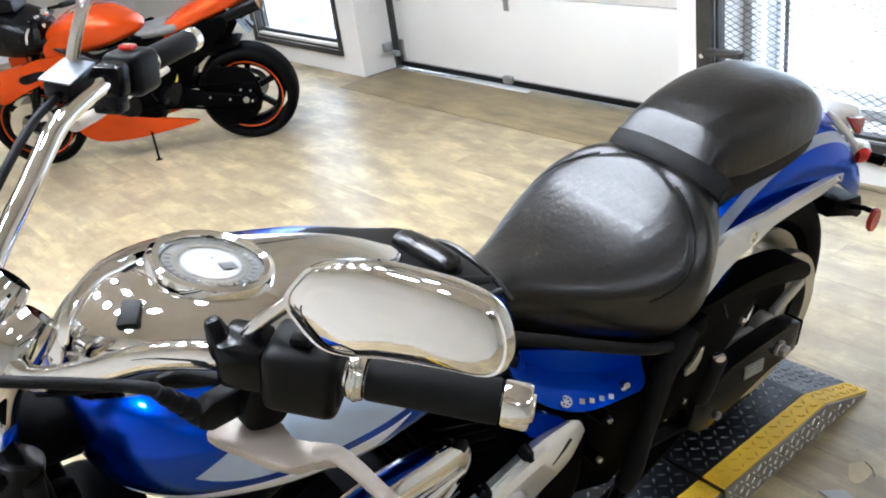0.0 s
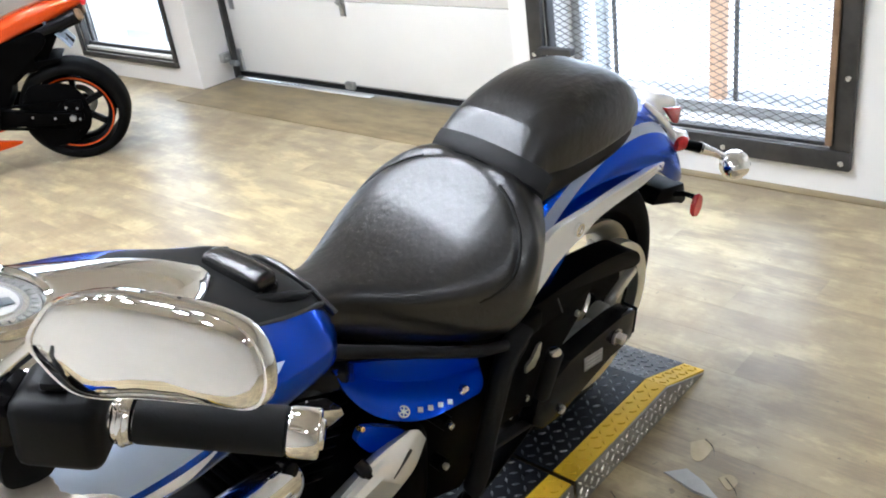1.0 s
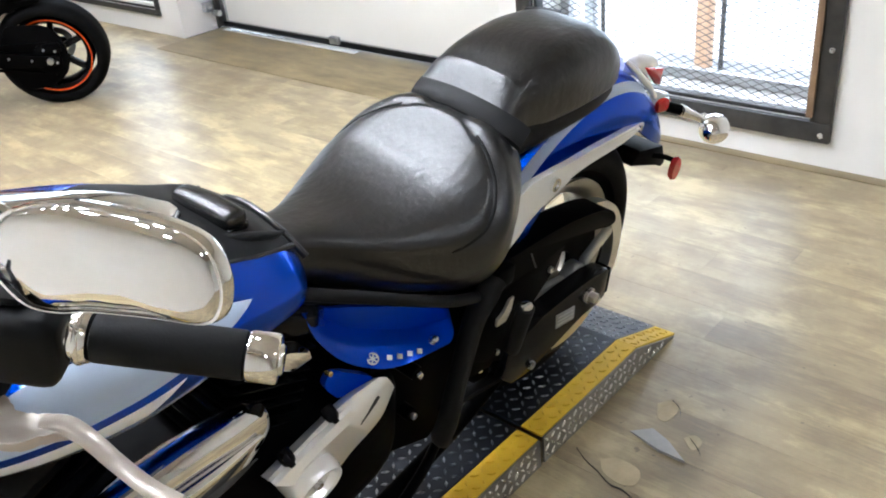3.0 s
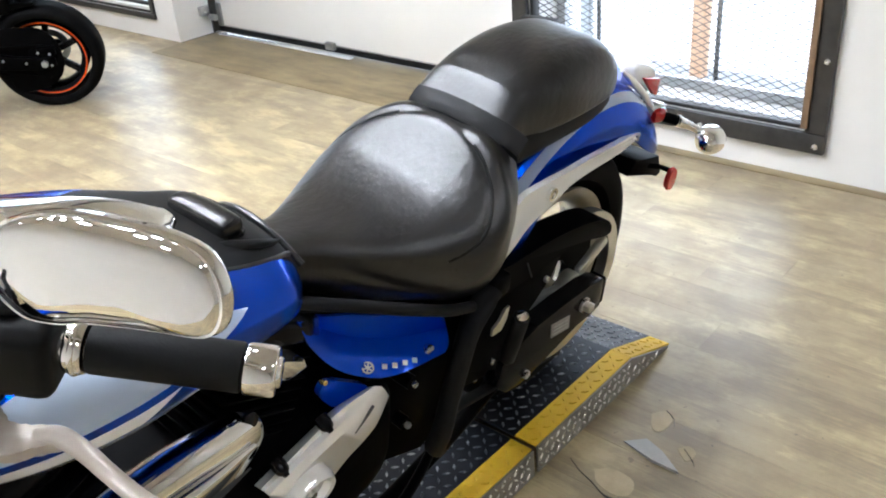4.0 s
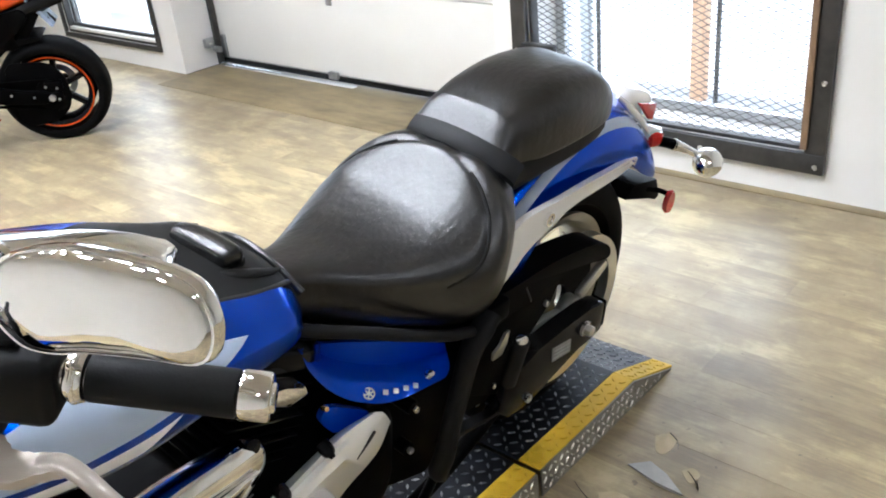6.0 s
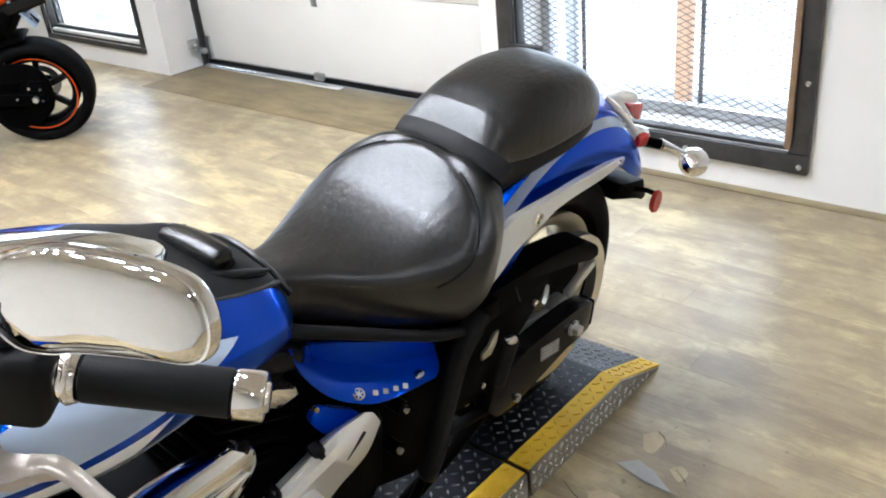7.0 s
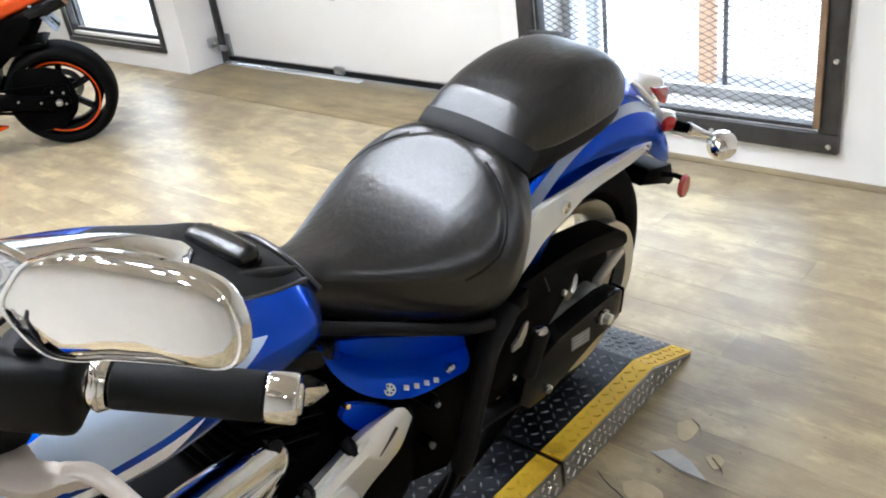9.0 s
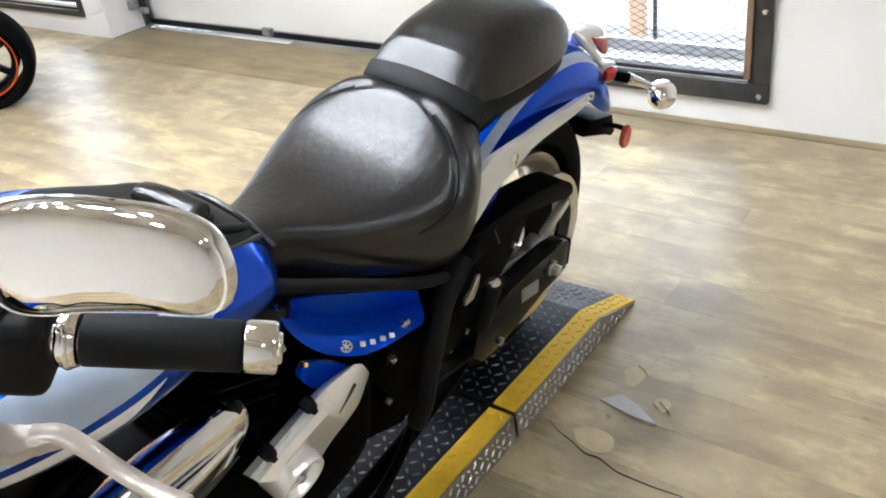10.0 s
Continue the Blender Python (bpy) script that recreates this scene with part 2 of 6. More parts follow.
def floor_mat():
    """Printed vinyl planks: cream and grey-brown streaks along y, tone set plank by plank, scuffs that dull the gloss."""
    m, nt, bs = nodes_of("wood_print_vinyl_plank")
    geo = nt.nodes.new("ShaderNodeNewGeometry")
    oi = nt.nodes.new("ShaderNodeObjectInfo")
    rnd = mathn(nt, "FRACT", mathn(nt, "ADD", oi.outputs["Random"], geo.outputs["Random Per Island"]))
    mp = nt.nodes.new("ShaderNodeMapping")
    mp.inputs["Scale"].default_value = (4.6, 1.5, 1)
    off = nt.nodes.new("ShaderNodeCombineXYZ")
    nt.links.new(mathn(nt, "MULTIPLY", rnd, 37.0), off.inputs[0])
    nt.links.new(mathn(nt, "MULTIPLY", rnd, 11.0), off.inputs[1])
    nt.links.new(geo.outputs["Position"], mp.inputs["Vector"])
    nt.links.new(off.outputs[0], mp.inputs["Location"])
    streak = noise_tex(nt, mp.outputs[0], 1.6, 5, 0.6)
    mp2 = nt.nodes.new("ShaderNodeMapping")
    mp2.inputs["Scale"].default_value = (60, 3, 1)
    nt.links.new(geo.outputs["Position"], mp2.inputs["Vector"])
    grain = noise_tex(nt, mp2.outputs[0], 2.2, 4, 0.65)
    tone = mathn(nt, "ADD", mathn(nt, "MULTIPLY", streak, 0.85), mathn(nt, "MULTIPLY", rnd, 0.05))
    tone = mathn(nt, "ADD", tone, mathn(nt, "MULTIPLY", grain, 0.24))
    col = ramp(nt, tone, [(0.36, (0.185, 0.150, 0.100)), (0.50, (0.315, 0.255, 0.155)), (0.60, (0.455, 0.375, 0.215)), (0.82, (0.565, 0.475, 0.285))])
    # worn patches with ragged edges, drawn out along the planks
    mp3 = nt.nodes.new("ShaderNodeMapping")
    mp3.inputs["Scale"].default_value = (3.0, 1.35, 1)
    nt.links.new(geo.outputs["Position"], mp3.inputs["Vector"])
    patch = noise_tex(nt, mp3.outputs[0], 2.1, 9, 0.68)
    worn = ramp(nt, patch, [(0.44, (0, 0, 0)), (0.52, (1, 1, 1))])
    col = mixc(nt, mathn(nt, "MULTIPLY", worn, 0.48), col, (0.235, 0.190, 0.130))
    dirt = noise_tex(nt, geo.outputs["Position"], 1.1, 8, 0.74)
    blotch = mathn(nt, "MULTIPLY", mathn(nt, "MAXIMUM", mathn(nt, "SUBTRACT", dirt, 0.44), 0.0), 3.4)
    col = mixc(nt, mathn(nt, "MINIMUM", blotch, 0.6), col, (0.19, 0.142, 0.085))
    spot = noise_tex(nt, geo.outputs["Position"], 34, 2, 0.5)
    col = mixc(nt, mathn(nt, "MULTIPLY", mathn(nt, "GREATER_THAN", spot, 0.735), 0.45), col, (0.09, 0.075, 0.06))
    nt.links.new(col, bs.inputs["Base Color"])
    rr = mathn(nt, "ADD", mathn(nt, "MULTIPLY_ADD", dirt, 0.26, 0.20), mathn(nt, "MULTIPLY", grain, 0.10))
    bs.inputs["Specular IOR Level"].default_value = 0.45
    nt.links.new(rr, bs.inputs["Roughness"])
    bump(nt, bs, grain, 0.1, 0.002)
    return m


M["floor"] = floor_mat()


def plate_mat(name, a, b, wear_color, rough, metal, wear_at=0.62):
    """Painted tread plate, worn through to the metal in patches."""
    m, nt, bs = nodes_of(name)
    vec = mapping(nt)
    broad = noise_tex(nt, vec, 6, 6, 0.65)
    fine = noise_tex(nt, vec, 70, 4)
    col = ramp(nt, broad, [(0.3, a), (0.7, b)])
    w = mathn(nt, "MULTIPLY", mathn(nt, "GREATER_THAN", mathn(nt, "ADD", mathn(nt, "MULTIPLY", broad, 0.5), mathn(nt, "MULTIPLY", fine, 0.5)), wear_at), 0.7)
    nt.links.new(mixc(nt, w, col, wear_color), bs.inputs["Base Color"])
    nt.links.new(mathn(nt, "MULTIPLY_ADD", fine, 0.25, rough), bs.inputs["Roughness"])
    bs.inputs["Metallic"].default_value = metal
    bump(nt, bs, fine, 0.12, 0.002)
    return m


M["deck"] = plate_mat("dark_tread_plate", (0.006, 0.0075, 0.011), (0.015, 0.018, 0.025), (0.12, 0.13, 0.145), 0.28, 0.45, 0.63)
M["deck_yellow"] = plate_mat("yellow_painted_tread_plate", (0.64, 0.40, 0.008), (0.76, 0.50, 0.018), (0.38, 0.25, 0.04), 0.48, 0.0, 0.64)
M["deck_stud"] = plate_mat("worn_tread_stud", (0.10, 0.11, 0.125), (0.22, 0.23, 0.25), (0.5, 0.5, 0.5), 0.2, 0.85, 0.50)
M["bare_stud"] = plate_mat("bare_tread_stud", (0.60, 0.58, 0.53), (0.8, 0.78, 0.73), (0.85, 0.83, 0.80), 0.15, 0.85, 0.55)
M["deck_bare"] = plate_mat("bare_tread_plate", (0.17, 0.155, 0.13), (0.30, 0.28, 0.245), (0.10, 0.09, 0.075), 0.35, 0.55, 0.60)
M["torn"] = surface("exposed_subfloor", (0.42, 0.34, 0.20), (0.58, 0.48, 0.30), 14, (0.6, 0.8), 0, 70, 0.3)
M["flap"] = surface("grey_vinyl_backing", (0.34, 0.33, 0.31), (0.45, 0.43, 0.40), 14, (0.4, 0.55), 0, 70, 0.15)


# ---- mesh helpers ----
def part(name, bm, material, parent=None, label="", smooth=True):
    me = bpy.data.meshes.new(name)
    bmesh.ops.recalc_face_normals(bm, faces=bm.faces)
    bm.to_mesh(me)
    bm.free()
    for p in me.polygons:
        p.use_smooth = smooth
    if smooth:
        me.set_sharp_from_angle(angle=radians(38))
    for mt in material if isinstance(material, (list, tuple)) else [material]:
        me.materials.append(mt)
    ob = new(name, me)
    if parent is not None:
        ob.parent = parent
    if label:
        ob["label"] = label
    return ob


def thing(name, m, label, category, group="", kind=""):
    ob = new(name)
    ob.empty_display_size = 0.1
    ob.matrix_basis = m
    return tagged(ob, label, category, group, kind)


def add_box(bm, lo, hi, bevel=0.0, seg=2, m=None):
    g = bmesh.ops.create_cube(bm, size=1.0)
    c = [(a + b) / 2 for a, b in zip(lo, hi)]
    s = [b - a for a, b in zip(lo, hi)]
    mat = Matrix.Translation(c) @ Matrix.Diagonal((*s, 1))
    if m is not None:
        mat = m @ mat
    bmesh.ops.transform(bm, matrix=mat, verts=g["verts"])
    if bevel:
        es = list({e for v in g["verts"] for e in v.link_edges})
        bmesh.ops.bevel(bm, geom=es, offset=bevel, segments=seg, profile=0.5, affect="EDGES", clamp_overlap=True)


def box(lo, hi, bevel=0.0, m=None, seg=2):
    bm = bmesh.new()
    add_box(bm, lo, hi, bevel, seg, m)
    return bm


def add_cyl(bm, a, b, r, r2=None, n=20, bevel=0.0):
    a, b = Vector(a), Vector(b)
    d = b - a
    g = bmesh.ops.create_cone(bm, cap_ends=True, segments=n, radius1=r, radius2=r if r2 is None else r2, depth=d.length)
    mt = Matrix.Translation((a + b) / 2) @ d.to_track_quat("Z", "Y").to_matrix().to_4x4()
    bmesh.ops.transform(bm, matrix=mt, verts=g["verts"])
    if bevel:
        es = [e for e in {e for v in g["verts"] for e in v.link_edges} if any(len(f.verts) > 4 for f in e.link_faces)]
        bmesh.ops.bevel(bm, geom=es, offset=bevel, segments=2, profile=0.5, affect="EDGES", clamp_overlap=True)


def cyl(a, b, r, r2=None, n=20, bevel=0.0):
    bm = bmesh.new()
    add_cyl(bm, a, b, r, r2, n, bevel)
    return bm


def skin(bm, rings, caps=True, closed=True):
    vs = [[bm.verts.new(p) for p in ring] for ring in rings]
    n = len(vs[0])
    for a, b in zip(vs[:-1], vs[1:]):
        for j in range(n if closed else n - 1):
            k = (j + 1) % n
            bm.faces.new((a[j], a[k], b[k], b[j]))
    if caps and closed:
        bm.faces.new(vs[0][::-1])
        bm.faces.new(vs[-1])
    return bm


def smooth_path(pts, n):
    """A Catmull-Rom curve through pts, n steps a span."""
    pts = [Vector(p) for p in pts]
    p = [2 * pts[0] - pts[1]] + pts + [2 * pts[-1] - pts[-2]]
    out = []
    for i in range(1, len(p) - 2):
        for s in range(n):
            t = s / n
            out.append(0.5 * ((2 * p[i]) + (p[i + 1] - p[i - 1]) * t + (2 * p[i - 1] - 5 * p[i] + 4 * p[i + 1] - p[i + 2]) * t * t + (3 * p[i] - p[i - 1] - 3 * p[i + 1] + p[i + 2]) * t ** 3))
    out.append(pts[-1])
    return out


def tube(pts, r, n=6, seg=14, rads=None, flat=1.0, up=(0, 0, 1)):
    """A round or flattened bar along a curve through pts."""
    path = smooth_path(pts, n)
    rr = [x[0] for x in smooth_path([(v, 0, 0) for v in rads], n)] if rads else [r] * len(path)
    bm = bmesh.new()
    rings = []
    for i, p in enumerate(path):
        d = (path[min(i + 1, len(path) - 1)] - path[max(i - 1, 0)]).normalized()
        s = d.cross(Vector(up))
        s = s.normalized() if s.length > 1e-4 else Vector((1, 0, 0))
        u = s.cross(d)
        rings.append([p + (s * math.cos(a) + u * math.sin(a) * flat) * rr[i] for a in (2 * math.pi * k / seg for k in range(seg))])
    return skin(bm, rings)


def sup(v, e):
    return math.copysign(abs(v) ** (2 / e), v)


def hull(sections, n=40, e=2.4, steps=5, shift=None):
    """A body along x: sections of (x, half width, z of the widest place, top, bottom), smoothed between."""
    xs = smooth_path([(s[0], s[1], s[2]) for s in sections], steps)
    zs = smooth_path([(s[3], s[4], 0) for s in sections], steps)
    bm = bmesh.new()
    rings = []
    for a, b in zip(xs, zs):
        ring = []
        for k in range(n):
            th = 2 * math.pi * k / n
            c, s = sup(math.cos(th), e), sup(math.sin(th), e)
            z = a.z + (b.x - a.z) * s if s > 0 else a.z + (a.z - b.y) * s
            p = Vector((a.x, a.y * c, z))
            ring.append(shift(p) if shift else p)
        rings.append(ring)
    return skin(bm, rings)


def prism(outline, y0, y1, bevel=0.004, seg=2, bend=None):
    """An outline in x and z made into a plate from y0 to y1; bend(x, z) moves it in y."""
    bm = bmesh.new()
    a = [bm.verts.new((x, y0, z)) for x, z in outline]
    b = [bm.verts.new((x, y1, z)) for x, z in outline]
    bm.faces.new(a)
    bm.faces.new(b[::-1])
    n = len(a)
    for i in range(n):
        bm.faces.new((a[i], b[i], b[(i + 1) % n], a[(i + 1) % n]))
    if bevel:
        bmesh.ops.bevel(bm, geom=[e for e in bm.edges], offset=bevel, segments=seg, profile=0.5, affect="EDGES", clamp_overlap=True)
    if bend:
        for v in bm.verts:
            v.co.y += bend(v.co.x, v.co.z)
    return bm


def curve2(pts, n=6):
    """A closed smooth outline in x and z."""
    k = len(pts)
    out = []
    for i in range(k):
        p0, p1, p2, p3 = (Vector(pts[(i + j - 1) % k]) for j in range(4))
        for s in range(n):
            t = s / n
            out.append(tuple(0.5 * ((2 * p1) + (p2 - p0) * t + (2 * p0 - 5 * p1 + 4 * p2 - p3) * t * t + (3 * p1 - p0 - 3 * p2 + p3) * t ** 3)))
    return out


def lathe(profile, n=48, axis="y"):
    """A ring or disc from (radius, along) pairs about the axis."""
    bm = bmesh.new()
    rings = []
    for r, h in profile:
        ring = []
        for k in range(n):
            a = 2 * math.pi * k / n
            c, s = r * math.cos(a), r * math.sin(a)
            ring.append({"y": (c, h, s), "z": (c, s, h), "x": (h, c, s)}[axis])
        rings.append(ring)
    skin(bm, rings + [rings[0]], caps=False)
    bmesh.ops.remove_doubles(bm, verts=bm.verts, dist=1e-5)
    return bm


def moved(bm, m):
    bmesh.ops.transform(bm, matrix=m, verts=bm.verts)
    return bm


# ---- the place ----
WX = 3.18          # inner face of the wall with the roll-up door
DX = 3.47          # the door's inner face
TH = 0.36          # wall thickness
ROOM = (-1.8, -3.4, 9.2, 3.2)  # x min, y min, y max, height
WIN_R = (1.06, 2.29, 0.18, 1.5)
WIN_L = (5.34, 6.56, 0.16, 2.25)
DOOR = (2.48, 5.09, 2.45)


def structure(ob, label, category):
    return tagged(ob, label, category, kind="structure")


def wall_blocks():
    bm = bmesh.new()
    x0, x1, h = WX, WX + TH, ROOM[3]
    y0, y1 = ROOM[1], ROOM[2]
    add_box(bm, (x0, y0, 0), (x1, WIN_R[0], h))
    add_box(bm, (x0, WIN_R[0], 0), (x1, WIN_R[1], WIN_R[2]))
    add_box(bm, (x0, WIN_R[0], WIN_R[3]), (x1, WIN_R[1], h))
    add_box(bm, (x0, WIN_R[1], 0), (x1, DOOR[0], h))
    add_box(bm, (x0, DOOR[0], DOOR[2]), (x1, DOOR[1], h))
    add_box(bm, (x0, DOOR[1], 0), (x1, WIN_L[0], h))
    add_box(bm, (x0, WIN_L[0], 0), (x1, WIN_L[1], WIN_L[2]))
    add_box(bm, (x0, WIN_L[0], WIN_L[3]), (x1, WIN_L[1], h))
    add_box(bm, (x0, WIN_L[1], 0), (x1, y1, h))
    return bm


structure(part("wall_east", wall_blocks(), M["wall"], smooth=False), "white painted wall with two barred windows and a roll-up door", "wall")
structure(part("wall_west", box((ROOM[0] - 0.2, ROOM[1], 0), (ROOM[0], ROOM[2], ROOM[3])), M["wall"], smooth=False), "plain white painted wall", "wall")
structure(part("wall_south", box((ROOM[0] - 0.2, ROOM[1] - 0.2, 0), (WX + TH, ROOM[1], ROOM[3])), M["wall"], smooth=False), "plain white painted wall", "wall")
structure(part("wall_north", box((ROOM[0] - 0.2, ROOM[2], 0), (WX + TH, ROOM[2] + 0.2, ROOM[3])), M["wall"], smooth=False), "plain white painted wall", "wall")
structure(part("ceiling", box((ROOM[0] - 0.2, ROOM[1] - 0.2, ROOM[3]), (WX + TH, ROOM[2] + 0.2, ROOM[3] + 0.15)), M["ceiling"], smooth=False), "plain pale ceiling", "ceiling")
structure(part("ground", box((3.0, -60, -0.16), (90, 70, -0.06)), M["yard_white"], smooth=False), "bright white yard outside the windows", "ground")
structure(part("floor", box((ROOM[0] - 0.2, ROOM[1] - 0.2, -0.12), (WX + TH, ROOM[2] + 0.2, -0.004)), M["ink"], smooth=False), "subfloor under worn wood-print vinyl planks", "floor")
structure(part("backdrop", box((14, -30, -1), (14.1, 40, 18)), M["day_glow"], smooth=False), "bright overcast distance outside the windows", "backdrop")
structure(part("door_threshold", box((2.945, 2.48, -0.004), (WX + TH, 5.06, 0.004), 0.002), M["threshold"]), "worn brown plywood threshold inside the roll-up door", "threshold")


# thin brown strip on the floor along the wall's foot
structure(part("trim", box((WX - 0.055, ROOM[1], 0.0005), (WX - 0.001, 2.47, 0.004), 0.001), M["threshold"]), "thin brown strip of floor along the wall's foot", "trim")


# roll-up door
def roll_up_door():
    d = thing("roll_up_door", pose(DX, 0, 0), "white sectional roll-up garage door, closed, with steel hinges", "garage door", kind="structure")
    zs = [0.035, 0.542, 1.05, 1.56, 2.07, 2.46]
    for a, b in zip(zs[:-1], zs[1:]):
        bm = box((0, 2.50, a + 0.002), (0.045, 5.075, b - 0.002), 0.006)
        part("panel", bm, M["door_white"], d)
    part("bottom_seal", box((-0.014, 2.50, 0.012), (0.05, 5.075, 0.046), 0.010), M["rubber"], d, "black rubber bottom seal")
    part("bottom_strip", box((-0.006, 2.50, 0.047), (-0.001, 5.075, 0.054), 0.001), M["galv"], d)
    for y in (2.62, 3.91, 4.98):
        h = part("hinge", box((-0.010, y - 0.022, 0.46), (-0.001, y + 0.022, 0.56), 0.003), M["galv"], d)
        bm = box((-0.03, y - 0.018, 0.525), (-0.011, y + 0.018, 0.56), 0.004)
        add_cyl(bm, (-0.03, y - 0.02, 0.542), (-0.03, y + 0.02, 0.542), 0.007, n=10)
        part("knuckle", bm, M["galv"], h)
    bm = box((-0.035, 3.90, 0.03), (-0.007, 3.975, 0.075), 0.006)
    add_cyl(bm, (-0.04, 3.92, 0.052), (-0.005, 3.92, 0.052), 0.008, n=10)
    part("latch", bm, M["galv"], d, "small zinc lift latch")
    for y in (2.535, 5.02):
        part("corner_bracket", box((-0.02, y - 0.03, 0.05), (-0.001, y + 0.03, 0.20), 0.004), M["galv"], d)
    return d


roll_up_door()
# daylight leaking under the door, put in as a thin bright metal strip
structure(part("door_light_strip", box((3.412, 3.75, 0.0045), (3.452, 5.0, 0.011), 0.002), M["cover_metal"]), "bright strip standing in for daylight leaking under the door", "sill")


def door_track(y, s):
    d = thing("door_track", pose(0, 0, 0), "galvanised steel door track with bracket", "door track", "tracks of the roll-up door", "structure")
    bm = box((3.405, y - 0.003, 0.02), (3.455, y + 0.003, 2.46), 0.001)
    add_box(bm, (3.399, min(y, y - 0.022 * s), 0.02), (3.404, max(y, y - 0.022 * s), 2.46), 0.001)
    part("rail", bm, M["steel_dark"], d)
    for z in (0.16, 1.3):
        br = part("bracket", box((3.345, min(y, y + 0.045 * s) + 0.004 * s, z - 0.03), (3.43, max(y, y + 0.045 * s) + 0.004 * s, z + 0.03), 0.004), M["galv"], d)
        part("bolt", cyl((3.37, y - 0.008 * s, z), (3.37, y + 0.004 * s, z), 0.011, n=6), M["bolt"], br)
    part("roller", cyl((3.40, y - 0.06 * s, 0.12), (3.40, y + 0.002, 0.12), 0.02, n=14, bevel=0.003), M["galv"], d)


door_track(5.03, 1)
door_track(2.53, -1)


def security_window(name, y0, y1, z0, z1, meshed):
    """Dark steel frame bolted over the opening, with expanded metal in it and a glazed sash behind."""
    w = thing(name, pose(WX, 0, 0), "large window behind a dark steel frame with expanded metal mesh" if meshed else "window in a dark steel frame", "window", kind="structure")
    o, t = (0.075, 0.03) if meshed else (0.035, 0.022)
    bars = [((-t, y0 - o, z0 - o), (-0.001, y1 + o, z0)), ((-t, y0 - o, z1), (-0.001, y1 + o, z1 + o)),
            ((-t, y0 - o, z0 + 0.001), (-0.001, y0, z1 - 0.001)), ((-t, y1, z0 + 0.001), (-0.001, y1 + o, z1 - 0.001))]
    for lo, hi in bars:
        part("window_frame", box(lo, hi, 0.004), M["steel_dark"], w, "dark weathered steel bar")
    # inner lip
    li = 0.016
    part("frame_lip", box((0.002, y0, z0), (0.05, y0 + li, z1), 0.002), M["steel_dark"], w)
    part("frame_lip", box((0.002, y1 - li, z0), (0.05, y1, z1), 0.002), M["steel_dark"], w)
    part("frame_lip", box((0.002, y0 + li + 0.001, z0), (0.05, y1 - li - 0.001, z0 + li), 0.002), M["steel_dark"], w)
    if meshed:
        part("hinge_bar", box((-t - 0.014, y0 - 0.012, z0 + 0.02), (-t - 0.001, y0 + 0.012, z1), 0.003), M["steel_rust"], w, "rusty brown hinge bar")
    for y, z in () if not meshed else ((y0 - 0.05, 0.45), (y0 - 0.045, 0.135), (y0 + 0.40, 0.135), (y0 + 0.8, 0.135), (y1 + 0.045, 0.44), (y0 - 0.05, 1.0), (y1 + 0.045, 1.0)):
        bm = cyl((-t - 0.008, y, z), (-t - 0.0005, y, z), 0.011, n=6, bevel=0.002)
        part("bolt", bm, M["bolt"], w)
    # sash and glass
    sx = 0.20 if meshed else 0.06
    sw = 0.045 if meshed else 0.018
    for lo, hi in (((sx, y0, z0), (sx + 0.05, y0 + sw, z1)), ((sx, y1 - sw, z0), (sx + 0.05, y1, z1)), ((sx, y0 + sw + 0.001, z0), (sx + 0.03, y1 - sw - 0.001, z0 + sw))):
        part("sash", box(lo, hi, 0.004), M["steel_dark"] if not meshed else M["galv"], w)
    if not meshed:
        part("window_sill", box((0.004, y0 + 0.017, z0 + 0.017), (0.056, y1 - 0.017, z0 + 0.038), 0.002), M["door_white"], w, "white painted sill")
        part("window_jamb", box((0.004, y0 + 0.017, z0 + 0.039), (0.056, y0 + 0.040, z1), 0.002), M["door_white"], w)
        part("sash", box((0.030, y0 + 0.041, z0 + 0.039), (0.058, y1 - 0.02, z0 + 0.062), 0.003), M["steel_dark"], w)
        part("sash", box((0.030, y0 + 0.041, z0 + 0.063), (0.058, y0 + 0.060, z1), 0.003), M["steel_dark"], w)
    pane = part("pane", box((sx + 0.02, y0 + sw + 0.001, z0 + sw + 0.001), (sx + 0.026, y1 - sw - 0.001, z1)), M["glass"], w, smooth=False)
    pane.visible_shadow = False
    if meshed:
        part("expanded_metal", expanded(y0 + li, y1 - li, z0 + li, min(z1, 1.3)), M["mesh"], w, "dark diamond expanded metal", smooth=False)["kind"] = "stuff"
        part("latch_box", box((-t - 0.04, 2.12, 0.452), (-t - 0.001, 2.29, 0.482), 0.006), M["steel_dark"], w)
    return w


def expanded(y0, y1, z0, z1, lw=0.056, lh=0.0265, s=0.0016):
    """Zigzag strands that meet in rows of diamonds."""
    verts, faces = [], []
    rows = int((z1 - z0) / lh)
    cols = int((y1 - y0) / lw)
    for r in range(rows):
        zc = z0 + (r + 0.5) * lh
        for sg in (1, -1):
            base = len(verts)
            for c in range(2 * cols + 1):
                y = y0 + c * lw / 2
                z = zc + (0 if c % 2 == 0 else sg * (lh / 2))
                x = 0.010 + 0.003 * (c % 2)
                for dx, dz in ((-s * 0.7, -s), (s * 0.7, -s), (s * 0.7, s), (-s * 0.7, s)):
                    verts.append((x + dx, y, z + dz))
            for c in range(2 * cols):
                a, b = base + 4 * c, base + 4 * (c + 1)
                for k in range(4):
                    faces.append((a + k, a + (k + 1) % 4, b + (k + 1) % 4, b + k))
    me = bpy.data.meshes.new("tmp")
    me.from_pydata(verts, [], faces)
    bm = bmesh.new()
    bm.from_mesh(me)
    bpy.data.meshes.remove(me)
    return bm


security_window("window_1", *WIN_R, True)
security_window("window_2", *WIN_L, False)


